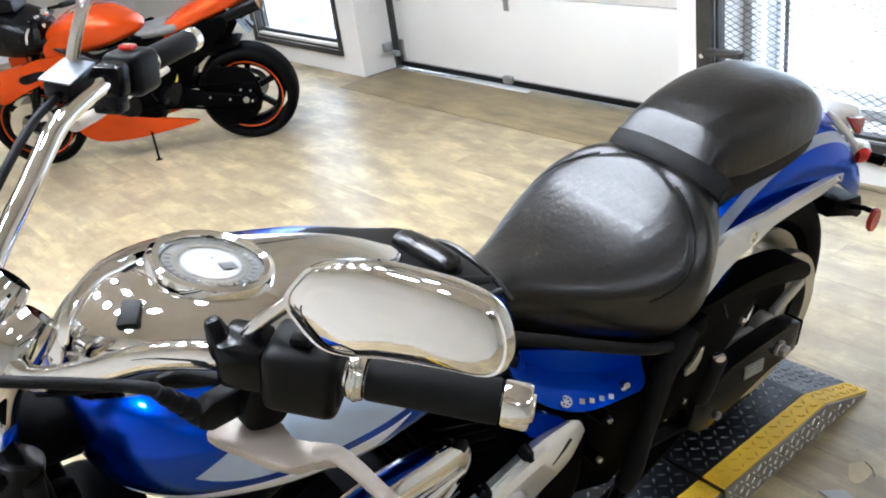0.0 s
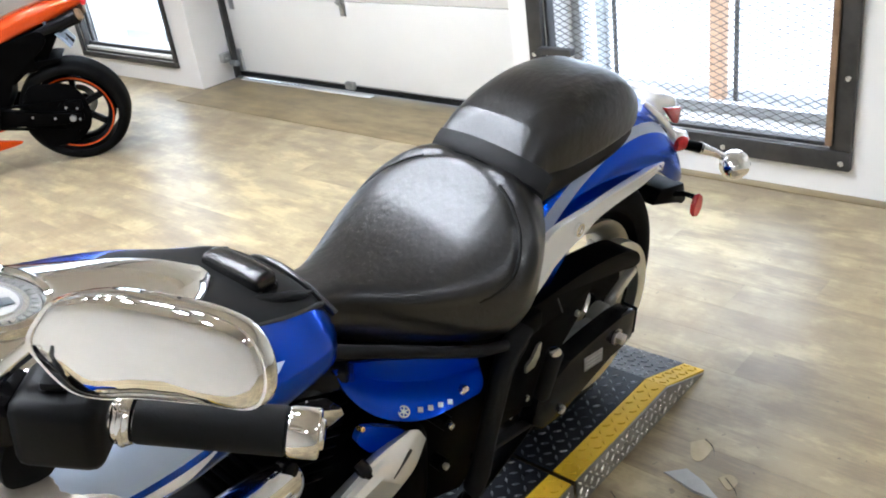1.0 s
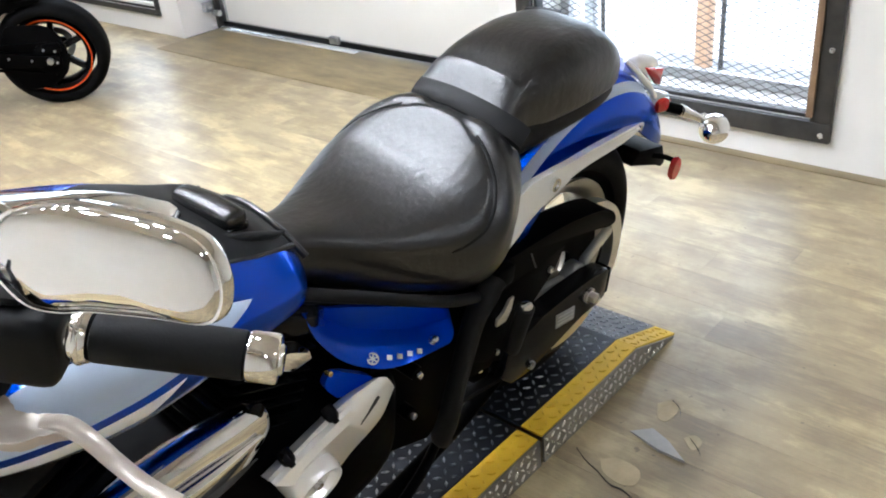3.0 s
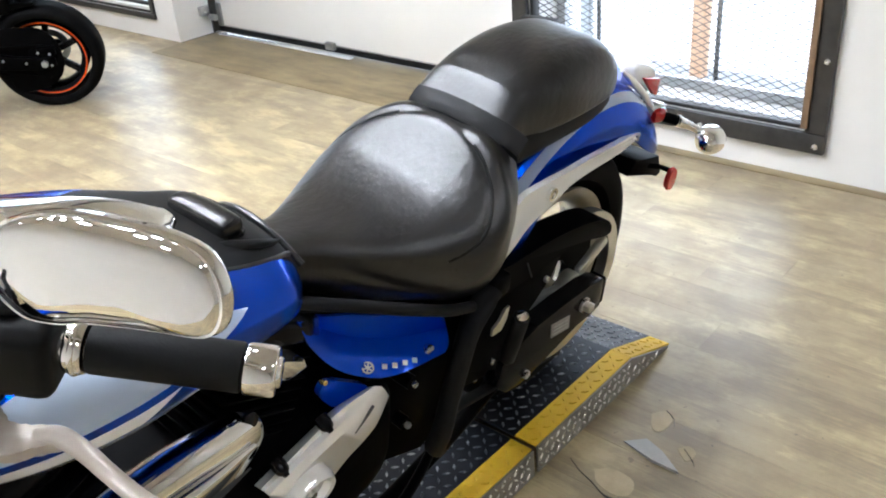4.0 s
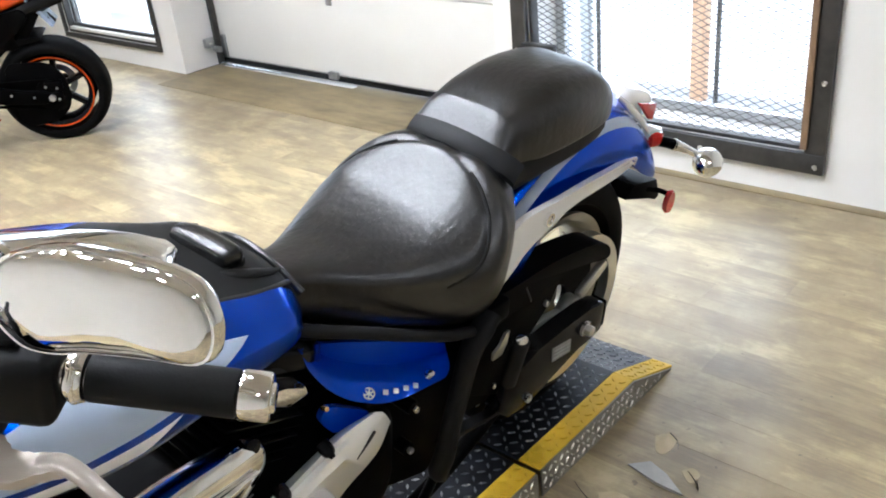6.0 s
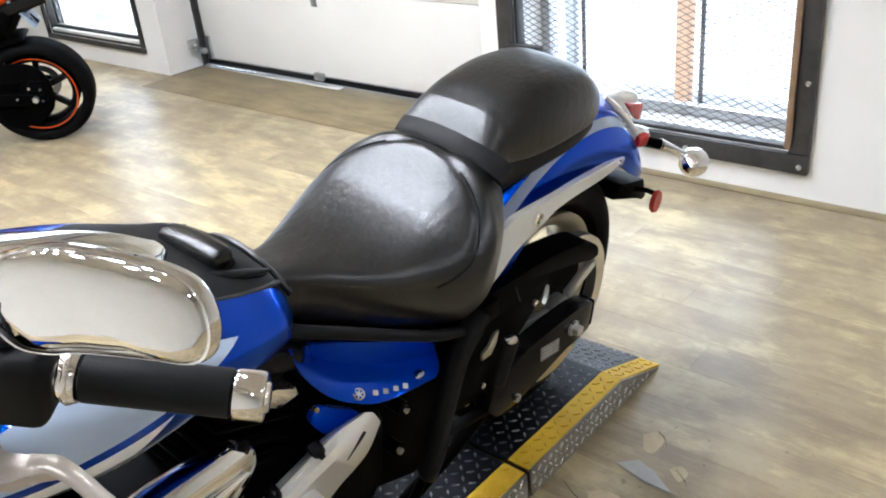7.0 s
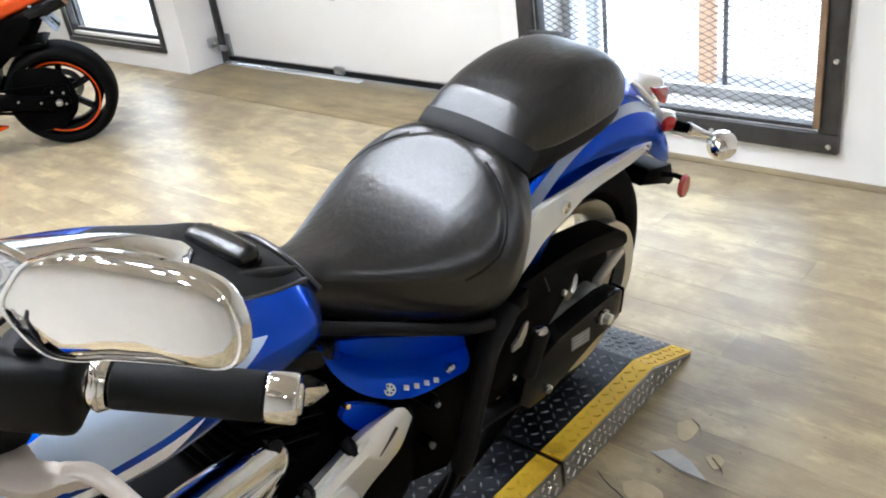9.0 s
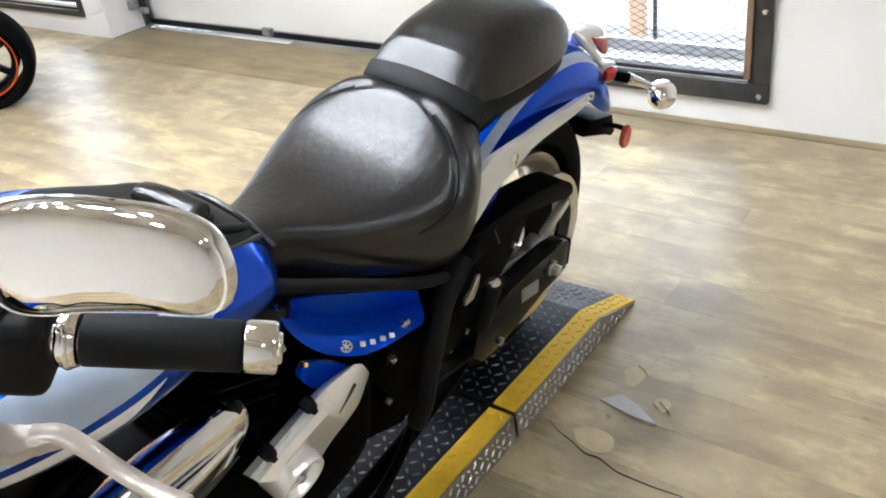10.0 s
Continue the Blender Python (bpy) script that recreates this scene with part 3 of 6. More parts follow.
# outside: porch posts and a grey strip for the shadow band on the ground
def porch_post(x, y, w, label, mat="post"):
    p = thing("porch_post", pose(x, y, -0.06), label, "post", "posts outside")
    part("shaft", box((-w / 2, -w / 2, 0), (w / 2, w / 2, 2.9), 0.006), M[mat], p)
    part("shoe", box((-w / 2 - 0.01, -w / 2 - 0.01, 0.0), (w / 2 + 0.01, w / 2 + 0.01, 0.06), 0.004), M["galv"], p)


porch_post(4.05, 1.915, 0.07, "brown timber porch post outside the mesh window")
porch_post(4.05, 2.56, 0.055, "thin grey steel post outside the mesh window", "galv")


def gate_pole(x, y):
    p = thing("gate_pole", pose(x, y, -0.06), "thin dark steel pole beside a timber post outside", "pole", "poles outside")
    part("shaft", cyl((0, 0, 0), (0, 0, 2.8), 0.012, n=14), M["steel_dark"], p)
    part("flange", cyl((0, 0, 0.0), (0, 0, 0.012), 0.035, n=18), M["galv"], p)


gate_pole(4.07, 1.835)
gate_pole(4.07, 2.50)
# the yard's shadow band, put in as a low grey strip
structure(part("kerb", box((3.95, -20, -0.058), (4.30, 30, -0.035), 0.006), M["yard_shade"]), "grey strip standing in for a shadow band on the yard", "kerb")
porch_post(4.2, 6.75, 0.11, "brown timber porch post outside the far window")


def ceiling_lamp(x, y):
    l = thing("ceiling_lamp", pose(x, y, ROOM[3]), "round ceiling downlight, lit, with an added dark light-cutting can", "ceiling lamp", "ceiling lamps")
    # unseen dark can, added to keep the lamp's light off the upper walls
    part("can", lathe([(0.118, -0.002), (0.125, -0.002), (0.125, -0.103), (0.130, -0.105), (0.118, -0.105)], 28, "z"), M["steel_dark"], l)
    part("diffuser", lathe([(0.001, -0.012), (0.114, -0.012), (0.114, -0.020), (0.001, -0.024)], 28, "z"), M["lamp_glow"], l, "glowing round diffuser")


SPOTS = [(lx, ly) for ly in (1.5, 2.1, 2.7, 3.3, 3.9) for lx in (-0.3, 0.5, 1.3)]
SPOTS += [(-1.0, 0.9), (-1.0, 4.8), (1.4, 5.6), (0.6, 7.2), (-0.9, -1.5), (0.5, -1.6), (1.9, -1.6)]
for lx, ly in SPOTS:
    ceiling_lamp(lx, ly)


# low display platform of tread plate
def lozenge(bm, m, l=0.0108, w=0.0036, h=0.0030):
    a = [bm.verts.new(m @ Vector(p)) for p in ((-l, 0, 0), (0, -w, 0), (l, 0, 0), (0, w, 0))]
    b = [bm.verts.new(m @ Vector(p)) for p in ((-l * 0.7, 0, h), (0, -w * 0.5, h), (l * 0.7, 0, h), (0, w * 0.5, h))]
    for i in range(4):
        bm.faces.new((a[i], a[(i + 1) % 4], b[(i + 1) % 4], b[i]))
    bm.faces.new(b)


def tread(m, nx, ny, step=0.0265):
    """Rows of raised lozenges, each turned against its neighbours."""
    bm = bmesh.new()
    for i in range(nx):
        for j in range(ny):
            ang = 45 if (i + j) % 2 else -45
            lozenge(bm, m @ pose((i + 0.5) * step, (j + 0.5) * step, 0, 0, 0, ang))
    return bm


def tail_side_studs(x1, xt, y, step=0.0225):
    """Studs on the wedge-shaped side of the tail, as many as each column has room for."""
    bm = bmesh.new()
    for i in range(int((xt - x1) / step)):
        top = RZ * (1 - (i + 1) * step / (xt - x1))
        for j in range(int((top - 0.004) / step)):
            lozenge(bm, pose(x1 + (i + 0.5) * step, y, 0.006 + (j + 0.5) * step, 90, 0, 0) @ pose(0, 0, 0, 0, 0, 45 if (i + j) % 2 else -45))
    return bm


RY0, RY1, RZ = 0.932, 1.55, 0.08
YB = 0.060


def platform_module(x0, x1, tail, label):
    p = thing("display_platform", pose(0, 0, 0), label, "platform", "modules of the display platform")
    deck = box((x0, RY0 + YB + 0.001, RZ - 0.006), (x1, RY1 - YB - 0.001, RZ), 0.0)
    part("deck_plate", deck, M["deck"], p, "dark worn diamond tread plate", smooth=False)
    n = int((x1 - x0) / 0.0265)
    part("tread", tread(pose(x0, RY0 + YB + 0.004, RZ), n, int((RY1 - RY0 - 2 * YB) / 0.0265)), M["deck_stud"], p, smooth=False)["kind"] = "stuff"
    for y0 in (RY0, RY1 - YB):
        part("edge_strip", box((x0, y0, RZ - 0.006), (x1, y0 + YB, RZ), 0.0015), M["deck_yellow"], p, "worn yellow painted edge", smooth=False)
        part("edge_tread", tread(pose(x0, y0 + 0.003, RZ), n, 2), M["deck_yellow"], p, smooth=False)["kind"] = "stuff"
    for y, sg in ((RY0, -1), (RY1, 1)):
        part("side_plate", box((x0, min(y, y + 0.005 * sg), 0.002), (x1, max(y, y + 0.005 * sg), RZ - 0.002), 0.001), M["deck_bare"], p, "bare grey tread plate side", smooth=False)
        m = pose(x0, y + 0.005 * sg, 0.008, 90, 0, 0) if sg < 0 else pose(x1, y + 0.005 * sg, 0.008, 90, 0, 180)
        part("side_tread", tread(m, int((x1 - x0) / 0.0225), 3, 0.0225), M["bare_stud"], p, smooth=False)["kind"] = "stuff"
    if tail:
        xt = x1 + 0.205
        ang = math.degrees(math.atan2(RZ - 0.006, 0.205))
        ln = math.hypot(0.205, RZ - 0.006)
        m = pose(x1, 0, RZ, 0, ang, 0)
        part("tail_plate", moved(box((0.001, RY0 + YB + 0.001, -0.006), (ln, RY1 - YB - 0.001, 0)), m), M["deck"], p, "grey worn tail ramp", smooth=False)
        part("tail_tread", tread(m @ pose(0, RY0 + YB + 0.004, 0), int(ln / 0.0265), int((RY1 - RY0 - 2 * YB) / 0.0265)), M["deck_stud"], p, smooth=False)["kind"] = "stuff"
        for y0 in (RY0, RY1 - YB):
            part("tail_edge", moved(box((0.001, y0, -0.006), (ln, y0 + YB, 0), 0.001), m), M["deck_yellow"], p, smooth=False)
            part("tail_edge_tread", tread(m @ pose(0, y0 + 0.003, 0), int(ln / 0.0265), 2), M["deck_yellow"], p, smooth=False)["kind"] = "stuff"
        for y, sg in ((RY0, -1), (RY1, 1)):
            bm = prism([(x1, 0.002), (xt - 0.01, 0.002), (x1, RZ - 0.003)], min(y, y + 0.005 * sg), max(y, y + 0.005 * sg), 0.0)
            part("tail_side", bm, M["deck_bare"], p, smooth=False)
            if sg < 0:
                part("tail_side_tread", tail_side_studs(x1, xt, y - 0.005), M["bare_stud"], p, smooth=False)["kind"] = "stuff"
    return p


platform_module(1.322, 1.735, True, "low tread-plate display platform end with yellow edges and tail ramp")
platform_module(-0.55, 1.308, False, "low tread-plate display platform with worn yellow edges")


# torn vinyl beside the platform
def torn_patch(name, label, pts, mat, z=0.0015, lift=None):
    bm = bmesh.new()
    ring = [(p.x, p.z) for p in smooth_path([(x, 0, y) for x, y in pts + pts[:1]], 4)][:-1]
    if lift is not None:
        ring = pts
    a = [bm.verts.new((x, y, z if lift is None else z + lift * max(0, i - 1) * 0.5)) for i, (x, y) in enumerate(ring)]
    b = [bm.verts.new((x, y, 0.0003)) for x, y in ring]
    bm.faces.new(a)
    for i in range(len(a)):
        bm.faces.new((a[i], b[i], b[(i + 1) % len(a)], a[(i + 1) % len(a)]))
    return tagged(part(name, bm, mat, smooth=False), label, "floor damage", "torn floor patches")


torn_patch("torn_patch", "pale subfloor showing through torn vinyl", [(1.407, 0.832), (1.432, 0.797), (1.425, 0.741), (1.381, 0.726), (1.363, 0.758), (1.375, 0.805)], M["torn"])
torn_patch("torn_patch", "pale subfloor showing through torn vinyl", [(1.656, 0.825), (1.682, 0.799), (1.659, 0.771), (1.609, 0.773), (1.608, 0.797)], M["torn"])
torn_patch("torn_patch", "small pale oval hole in the vinyl", [(1.577, 0.714), (1.601, 0.696), (1.586, 0.671), (1.551, 0.678)], M["torn"])
torn_patch("vinyl_flap", "curled grey triangular flap of torn vinyl", [(1.527, 0.826), (1.566, 0.787), (1.546, 0.735), (1.5035, 0.672), (1.503, 0.738)], M["flap"], 0.003, 0.004)


def crack(name, pts, w):
    """A raised lip of vinyl with a dark gap along it."""
    path = [(p.x, p.y) for p in smooth_path([(x, y, 0) for x, y in pts], 5)]
    bm = bmesh.new()
    rings = []
    for i, (x, y) in enumerate(path):
        f = w * math.sin(math.pi * (i + 0.5) / len(path))
        rings.append([(x - f, y - f, 0.0005), (x - f * 0.2, y - f * 0.2, 0.0035), (x + f * 0.3, y + f * 0.3, 0.0035), (x + f * 0.4, y + f * 0.4, 0.0005)])
    return tagged(part(name, skin(bm, rings), M["ink"], smooth=False), "dark ragged split in the vinyl floor", "floor damage", "splits in the floor")


crack("floor_split", [(1.4054, 0.896), (1.383, 0.856), (1.369, 0.816), (1.3495, 0.772), (1.3505, 0.738), (1.333, 0.688), (1.330, 0.642), (1.329, 0.594), (1.332, 0.545), (1.329, 0.50)], 0.0020)
crack("floor_split", [(1.584, 0.70), (1.56, 0.667), (1.545, 0.655)], 0.003)
crack("floor_split", [(1.685, 0.80), (1.668, 0.772), (1.64, 0.755)], 0.003)


# ---- the blue cruiser, leaning on its side stand ----
def fender_bands(nt, x, y, z):
    zz = mathn(nt, "SUBTRACT", z, 0.322)
    r = mathn(nt, "SQRT", mathn(nt, "ADD", mathn(nt, "MULTIPLY", x, x), mathn(nt, "MULTIPLY", zz, zz)))
    k = mathn(nt, "MULTIPLY_ADD", x, -0.03, r)
    return [(band(nt, k, 0.428, 0.446), (0.42, 0.48, 0.60))]


def tank_bands(nt, x, y, z):
    # a pale lens-shaped panel above a white stripe, on both flanks
    u = mathn(nt, "ADD", x, 1.12)
    fr = mathn(nt, "MAXIMUM", mathn(nt, "MULTIPLY_ADD", u, -1.0, -0.13), 0.0)
    low = mathn(nt, "ADD", mathn(nt, "MULTIPLY_ADD", u, 0.03, 0.833), mathn(nt, "MULTIPLY", mathn(nt, "MULTIPLY", fr, fr), 4.5))
    e = mathn(nt, "ADD", u, 0.09)
    m = mathn(nt, "MINIMUM", e, 0.0)
    top = mathn(nt, "ADD", mathn(nt, "MULTIPLY_ADD", mathn(nt, "MULTIPLY", e, e), -0.8, 0.90), mathn(nt, "MULTIPLY", mathn(nt, "MULTIPLY", m, m), -3.7))
    d = mathn(nt, "SUBTRACT", z, low)
    side = mathn(nt, "GREATER_THAN", mathn(nt, "ABSOLUTE", y), 0.10)
    d0 = mathn(nt, "SUBTRACT", z, mathn(nt, "MULTIPLY_ADD", u, 0.03, 0.833))
    taper = mathn(nt, "MINIMUM", mathn(nt, "MULTIPLY_ADD", x, -0.45, -0.477), 0.024)
    under = mathn(nt, "SUBTRACT", -0.013, taper)
    stripe = mathn(nt, "MULTIPLY", mathn(nt, "MULTIPLY", mathn(nt, "LESS_THAN", d0, -0.013), mathn(nt, "GREATER_THAN", d0, under)), side)
    panel = mathn(nt, "MULTIPLY", mathn(nt, "MULTIPLY", mathn(nt, "GREATER_THAN", d, 0.0), mathn(nt, "LESS_THAN", z, top)), side)
    edge = mathn(nt, "MULTIPLY", mathn(nt, "MULTIPLY", band(nt, d0, -0.085, -0.040), mathn(nt, "LESS_THAN", x, -1.03)), side)
    return [(stripe, (0.84, 0.85, 0.86)), (panel, (0.42, 0.50, 0.64)), (edge, (0.16, 0.17, 0.19))]


M["fender_paint"] = painted("blue_fender_paint", fender_bands)
M["tank_paint"] = painted("blue_tank_paint", tank_bands)

AX = 0.322  # axle height


def wheel(parent, name, x, tyre_r, tyre_w, rim_r, spokes, rim_mat, lip=None):
    hw = tyre_w / 2
    o = pose(x, 0, tyre_r)
    prof = [(rim_r - 0.012, -hw * 0.72), (rim_r + 0.006, -hw * 0.78), (rim_r + 0.006, -hw * 0.66), (rim_r - 0.02, -hw * 0.5), (rim_r - 0.03, 0),
            (rim_r - 0.02, hw * 0.5), (rim_r + 0.006, hw * 0.66), (rim_r + 0.006, hw * 0.78), (rim_r - 0.012, hw * 0.72), (rim_r - 0.034, hw * 0.45), (rim_r - 0.042, 0), (rim_r - 0.034, -hw * 0.45)]
    rim = part(name, moved(lathe(prof, 64), o), rim_mat, parent)
    t = []
    for k in range(17):
        a = math.radians(-118 + 236 * k / 16)
        t.append((rim_r + 0.004 + (tyre_r - rim_r) * (0.5 + 0.5 * sup(math.cos(a), 2.3)) * 1.0 if abs(a) < 2.4 else rim_r, hw * sup(math.sin(a), 2.2)))
    t = [(min(r, tyre_r), h) for r, h in t]
    part("tyre", moved(lathe(t, 72), o), M["tyre"], rim)
    bm = bmesh.new()
    add_cyl(bm, (0, -hw * 0.7, 0), (0, hw * 0.7, 0), 0.045, n=28, bevel=0.006)
    for k in range(spokes):
        a = 2 * math.pi * (k + 0.35) / spokes
        c, s = math.cos(a), math.sin(a)
        m = Matrix(((c, 0, -s, 0), (0, 1, 0, 0), (s, 0, c, 0), (0, 0, 0, 1)))
        add_box(bm, (0.035, -0.022, -0.017), (rim_r - 0.02, 0.022, 0.017), 0.007, 2, m)
    part("spokes", moved(bm, o), rim_mat, rim)
    return rim


def cruiser():
    b = thing("motorcycle", pose(1.53, 1.146, RZ + 0.0015, 10, 0, 0), "blue cruiser motorcycle with chrome trim leaning on its side stand", "motorcycle")

    # rear wheel, drive and swingarm
    rw = wheel(b, "rear_wheel", -0.008, AX, 0.15, 0.215, 5, M["alloy_dull"])
    bm = lathe([(0.152, -0.118), (0.188, -0.118), (0.188, -0.092), (0.152, -0.092)], 64)
    add_cyl(bm, (0, -0.122, 0), (0, -0.09, 0), 0.036, n=28, bevel=0.005)
    for a in (radians(24), radians(168), radians(285)):
        c, s = math.cos(a), math.sin(a)
        add_box(bm, (0.04, -0.117, -0.013), (0.158, -0.096, 0.013), 0.008, 2, Matrix(((c, 0, -s, 0), (0, 1, 0, 0), (s, 0, c, 0), (0, 0, 0, 1))))
    part("belt_pulley", moved(bm, pose(0, 0, AX)), M["alloy"], rw, "pale cast belt pulley with spokes")

    part("hub_web", moved(lathe([(0.045, -0.07), (0.155, -0.066), (0.155, -0.058), (0.045, -0.056)], 48), pose(0, 0, AX)), M["blackpart"], rw)

    def arm(y0, y1):
        return prism([(0.066, 0.336), (0.066, 0.255), (0.02, 0.262), (-0.03, 0.256), (-0.10, 0.242), (-0.20, 0.228), (-0.235, 0.212), (-0.29, 0.222), (-0.325, 0.26), (-0.315, 0.32), (-0.27, 0.345), (-0.20, 0.356), (-0.10, 0.357), (0.0, 0.352), (0.045, 0.347)], y0, y1, 0.007)
    sw = part("swingarm", arm(-0.166, -0.122), M["blackgloss"], b, "black gloss swingarm")
    part("swingarm", arm(0.122, 0.166), M["blackgloss"], b)
    lab = part("label_plate", prism([(-0.076, 0.313), (-0.150, 0.328), (-0.144, 0.288), (-0.072, 0.275)], -0.1685, -0.1665, 0.0005), M["paper"], sw, "small grey label with unreadable print")
    for k in range(3):
        part("print_bar", prism([(-0.082, 0.306 - 0.010 * k), (-0.141, 0.318 - 0.010 * k), (-0.141, 0.315 - 0.010 * k), (-0.082, 0.303 - 0.010 * k)], -0.1692, -0.1686, 0.0), M["galv"], sw, smooth=False)
    bm = cyl((-0.022, -0.190, AX - 0.010), (-0.022, -0.168, AX - 0.010), 0.0135, n=6, bevel=0.003)
    add_cyl(bm, (-0.022, -0.174, AX - 0.010), (-0.022, -0.168, AX - 0.010), 0.0185, n=20)
    part("axle_nut", bm, M["bolt"], sw, "zinc axle nut")
    part("adjuster_cap", box((0.067, -0.164, 0.262), (0.078, -0.124, 0.335), 0.005), M["blackpart"], sw)
    part("pivot_bolt", cyl((-0.226, -0.174, 0.238), (-0.226, -0.165, 0.238), 0.010, n=14, bevel=0.002), M["bolt"], sw)

    guard = part("belt_guard", prism(curve2([(0.068, 0.462), (0.052, 0.494), (0.012, 0.518), (-0.058, 0.538), (-0.143, 0.554), (-0.221, 0.562), (-0.30, 0.566), (-0.37, 0.57), (-0.40, 0.54), (-0.38, 0.50), (-0.30, 0.502), (-0.237, 0.498), (-0.182, 0.500), (-0.112, 0.500), (-0.023, 0.482), (0.038, 0.462)], 4), -0.156, -0.090, 0.007), M["blackpart"], b, "black satin belt guard")
    part("bolt", cyl((-0.178, -0.160, 0.460), (-0.178, -0.151, 0.460), 0.0075, n=16, bevel=0.002), M["bolt"], guard)
    part("guard_seam", tube([(-0.262, -0.157, 0.545), (-0.250, -0.157, 0.52), (-0.240, -0.157, 0.50)], 0.0018, 4, 6), M["ink"], guard)
    part("lower_guard_plate", prism([(-0.118, 0.500), (-0.36, 0.510), (-0.42, 0.36), (-0.32, 0.30), (-0.275, 0.345), (-0.225, 0.40), (-0.150, 0.448)], -0.150, -0.135, 0.004), M["blackpart"], b)
    part("belt", prism([(0.0, 0.118), (-0.45, 0.22), (-0.45, 0.232), (0.0, 0.13)], -0.117, -0.094, 0.001), M["rubber"], b)

    # rear fender
    def fender():
        bm = bmesh.new()
        rings = []
        for i in range(37):
            f = i / 36
            ph = math.radians(150 - 121 * f)
            rc = 0.44 + 0.032 * math.sin(math.pi * min(1, f * 1.05)) + 0.006 * f
            rs = 0.345 + 0.012 * f + (0.05 * max(0, (f - 0.82) / 0.18) ** 2)
            hw = 0.135 - 0.028 * f - 0.02 * max(0, (f - 0.85) / 0.15) ** 2
            out, inn = [], []
            for k in range(25):
                th = math.pi * k / 24
                c, s = sup(math.cos(th), 2.7), sup(math.sin(th), 2.7)
                r = rs + (rc - rs) * s
                out.append((r * math.cos(ph), hw * c, AX + r * math.sin(ph)))
                r2 = rs + (rc - 0.006 - rs) * s
                inn.append((r2 * math.cos(ph), (hw - 0.006) * c, AX + r2 * math.sin(ph)))
            rings.append(out + inn[::-1])
        return skin(bm, rings)
    fd = part("rear_fender", fender(), M["fender_paint"], b, "blue rear fender with a pale stripe")
    strut = [(p.x, p.z) for p in smooth_path([(-0.40, 0, 0.69), (-0.338, 0, 0.716), (-0.307, 0, 0.726), (-0.256, 0, 0.725), (-0.202, 0, 0.721), (-0.083, 0, 0.705), (0.06, 0, 0.676), (0.16, 0, 0.655), (0.205, 0, 0.642)], 4)]
    strut += [(p.x, p.z) for p in smooth_path([(0.212, 0, 0.630), (0.172, 0, 0.634), (0.075, 0, 0.645), (-0.078, 0, 0.672), (-0.165, 0, 0.680), (-0.218, 0, 0.669), (-0.262, 0, 0.660), (-0.303, 0, 0.645), (-0.333, 0, 0.625), (-0.40, 0, 0.59)], 4)]

    def strut_bend(x, z):
        return 0.0 if x < -0.2 else 0.058 * ((x + 0.2) / 0.41) ** 1.2
    for sg in (-1, 1):
        st = part("fender_strut", prism(strut, -0.170, -0.157, 0.004, bend=strut_bend) if sg < 0 else prism(strut, 0.157, 0.170, 0.004, bend=lambda x, z: -strut_bend(x, z)), M["white_paint"], b, "white painted fender strut")
        bm = lathe([(0.0085, 0.166 * sg), (0.0135, 0.166 * sg), (0.0135, 0.178 * sg), (0.0085, 0.178 * sg)], 20)
        part("bolt_collar", moved(bm, pose(-0.238, 0, 0.697)), M["chrome_soft"], st)
        part("bolt", cyl((-0.238, 0.167 * sg, 0.697), (-0.238, 0.176 * sg, 0.697), 0.008, n=16, bevel=0.003), M["chrome"], st)
        part("small_bolt", cyl((0.165, 0.112 * sg, 0.645), (0.165, 0.128 * sg, 0.645), 0.006, n=12), M["chrome"], st)

    # tail lamp, signals, plate bracket
    tl = part("tail_light", hull([(0.225, 0.03, 0.745, 0.76, 0.72), (0.25, 0.055, 0.745, 0.772, 0.71), (0.30, 0.060, 0.73, 0.760, 0.685), (0.335, 0.057, 0.715, 0.744, 0.668), (0.351, 0.052, 0.70, 0.728, 0.660)], 28, 3.0), M["cover_metal"], b, "bright chrome tail lamp housing")
    part("lens", hull([(0.352, 0.050, 0.69, 0.716, 0.662), (0.362, 0.046, 0.688, 0.710, 0.664), (0.368, 0.034, 0.686, 0.704, 0.668)], 24, 3.0), M["red_lens"], tl, "red tail lamp lens")
    for sg in (-1, 1):
        part("side_lens", prism([(0.262, 0.737), (0.345, 0.713), (0.349, 0.690), (0.345, 0.668), (0.322, 0.678)], 0.062 * sg - 0.006, 0.062 * sg + 0.006, 0.004), M["red_lens"], tl)
    for sg in (-1, 1):
        bm = tube([(0.33, sg * 0.06, 0.625), (0.355, sg * 0.10, 0.62), (0.375, sg * 0.12, 0.612)], 0.013, 5, 14)
        sgn = part("turn_signal", bm, M["blackpart"], b, "chrome bullet turn signal")
        part("stalk", tube([(0.372, sg * 0.115, 0.613), (0.40, sg * 0.14, 0.598), (0.42, sg * 0.158, 0.585)], 0.012, 5, 14, rads=[0.015, 0.010, 0.009]), M["chrome"], sgn)
        body = lathe([(0.001, -0.046), (0.012, -0.043), (0.025, -0.026), (0.034, -0.004), (0.037, 0.014), (0.035, 0.026), (0.030, 0.031), (0.001, 0.031)], 32, "x")
        part("shell", moved(body, pose(0.436, sg * 0.182, 0.562, 0, 12, -sg * 18)), M["chrome"], sgn)
        part("lens", moved(lathe([(0.001, 0.0315), (0.029, 0.0315), (0.025, 0.040), (0.001, 0.044)], 24, "x"), pose(0.436, sg * 0.182, 0.562, 0, 12, -sg * 18)), M["red_lens"], sgn)
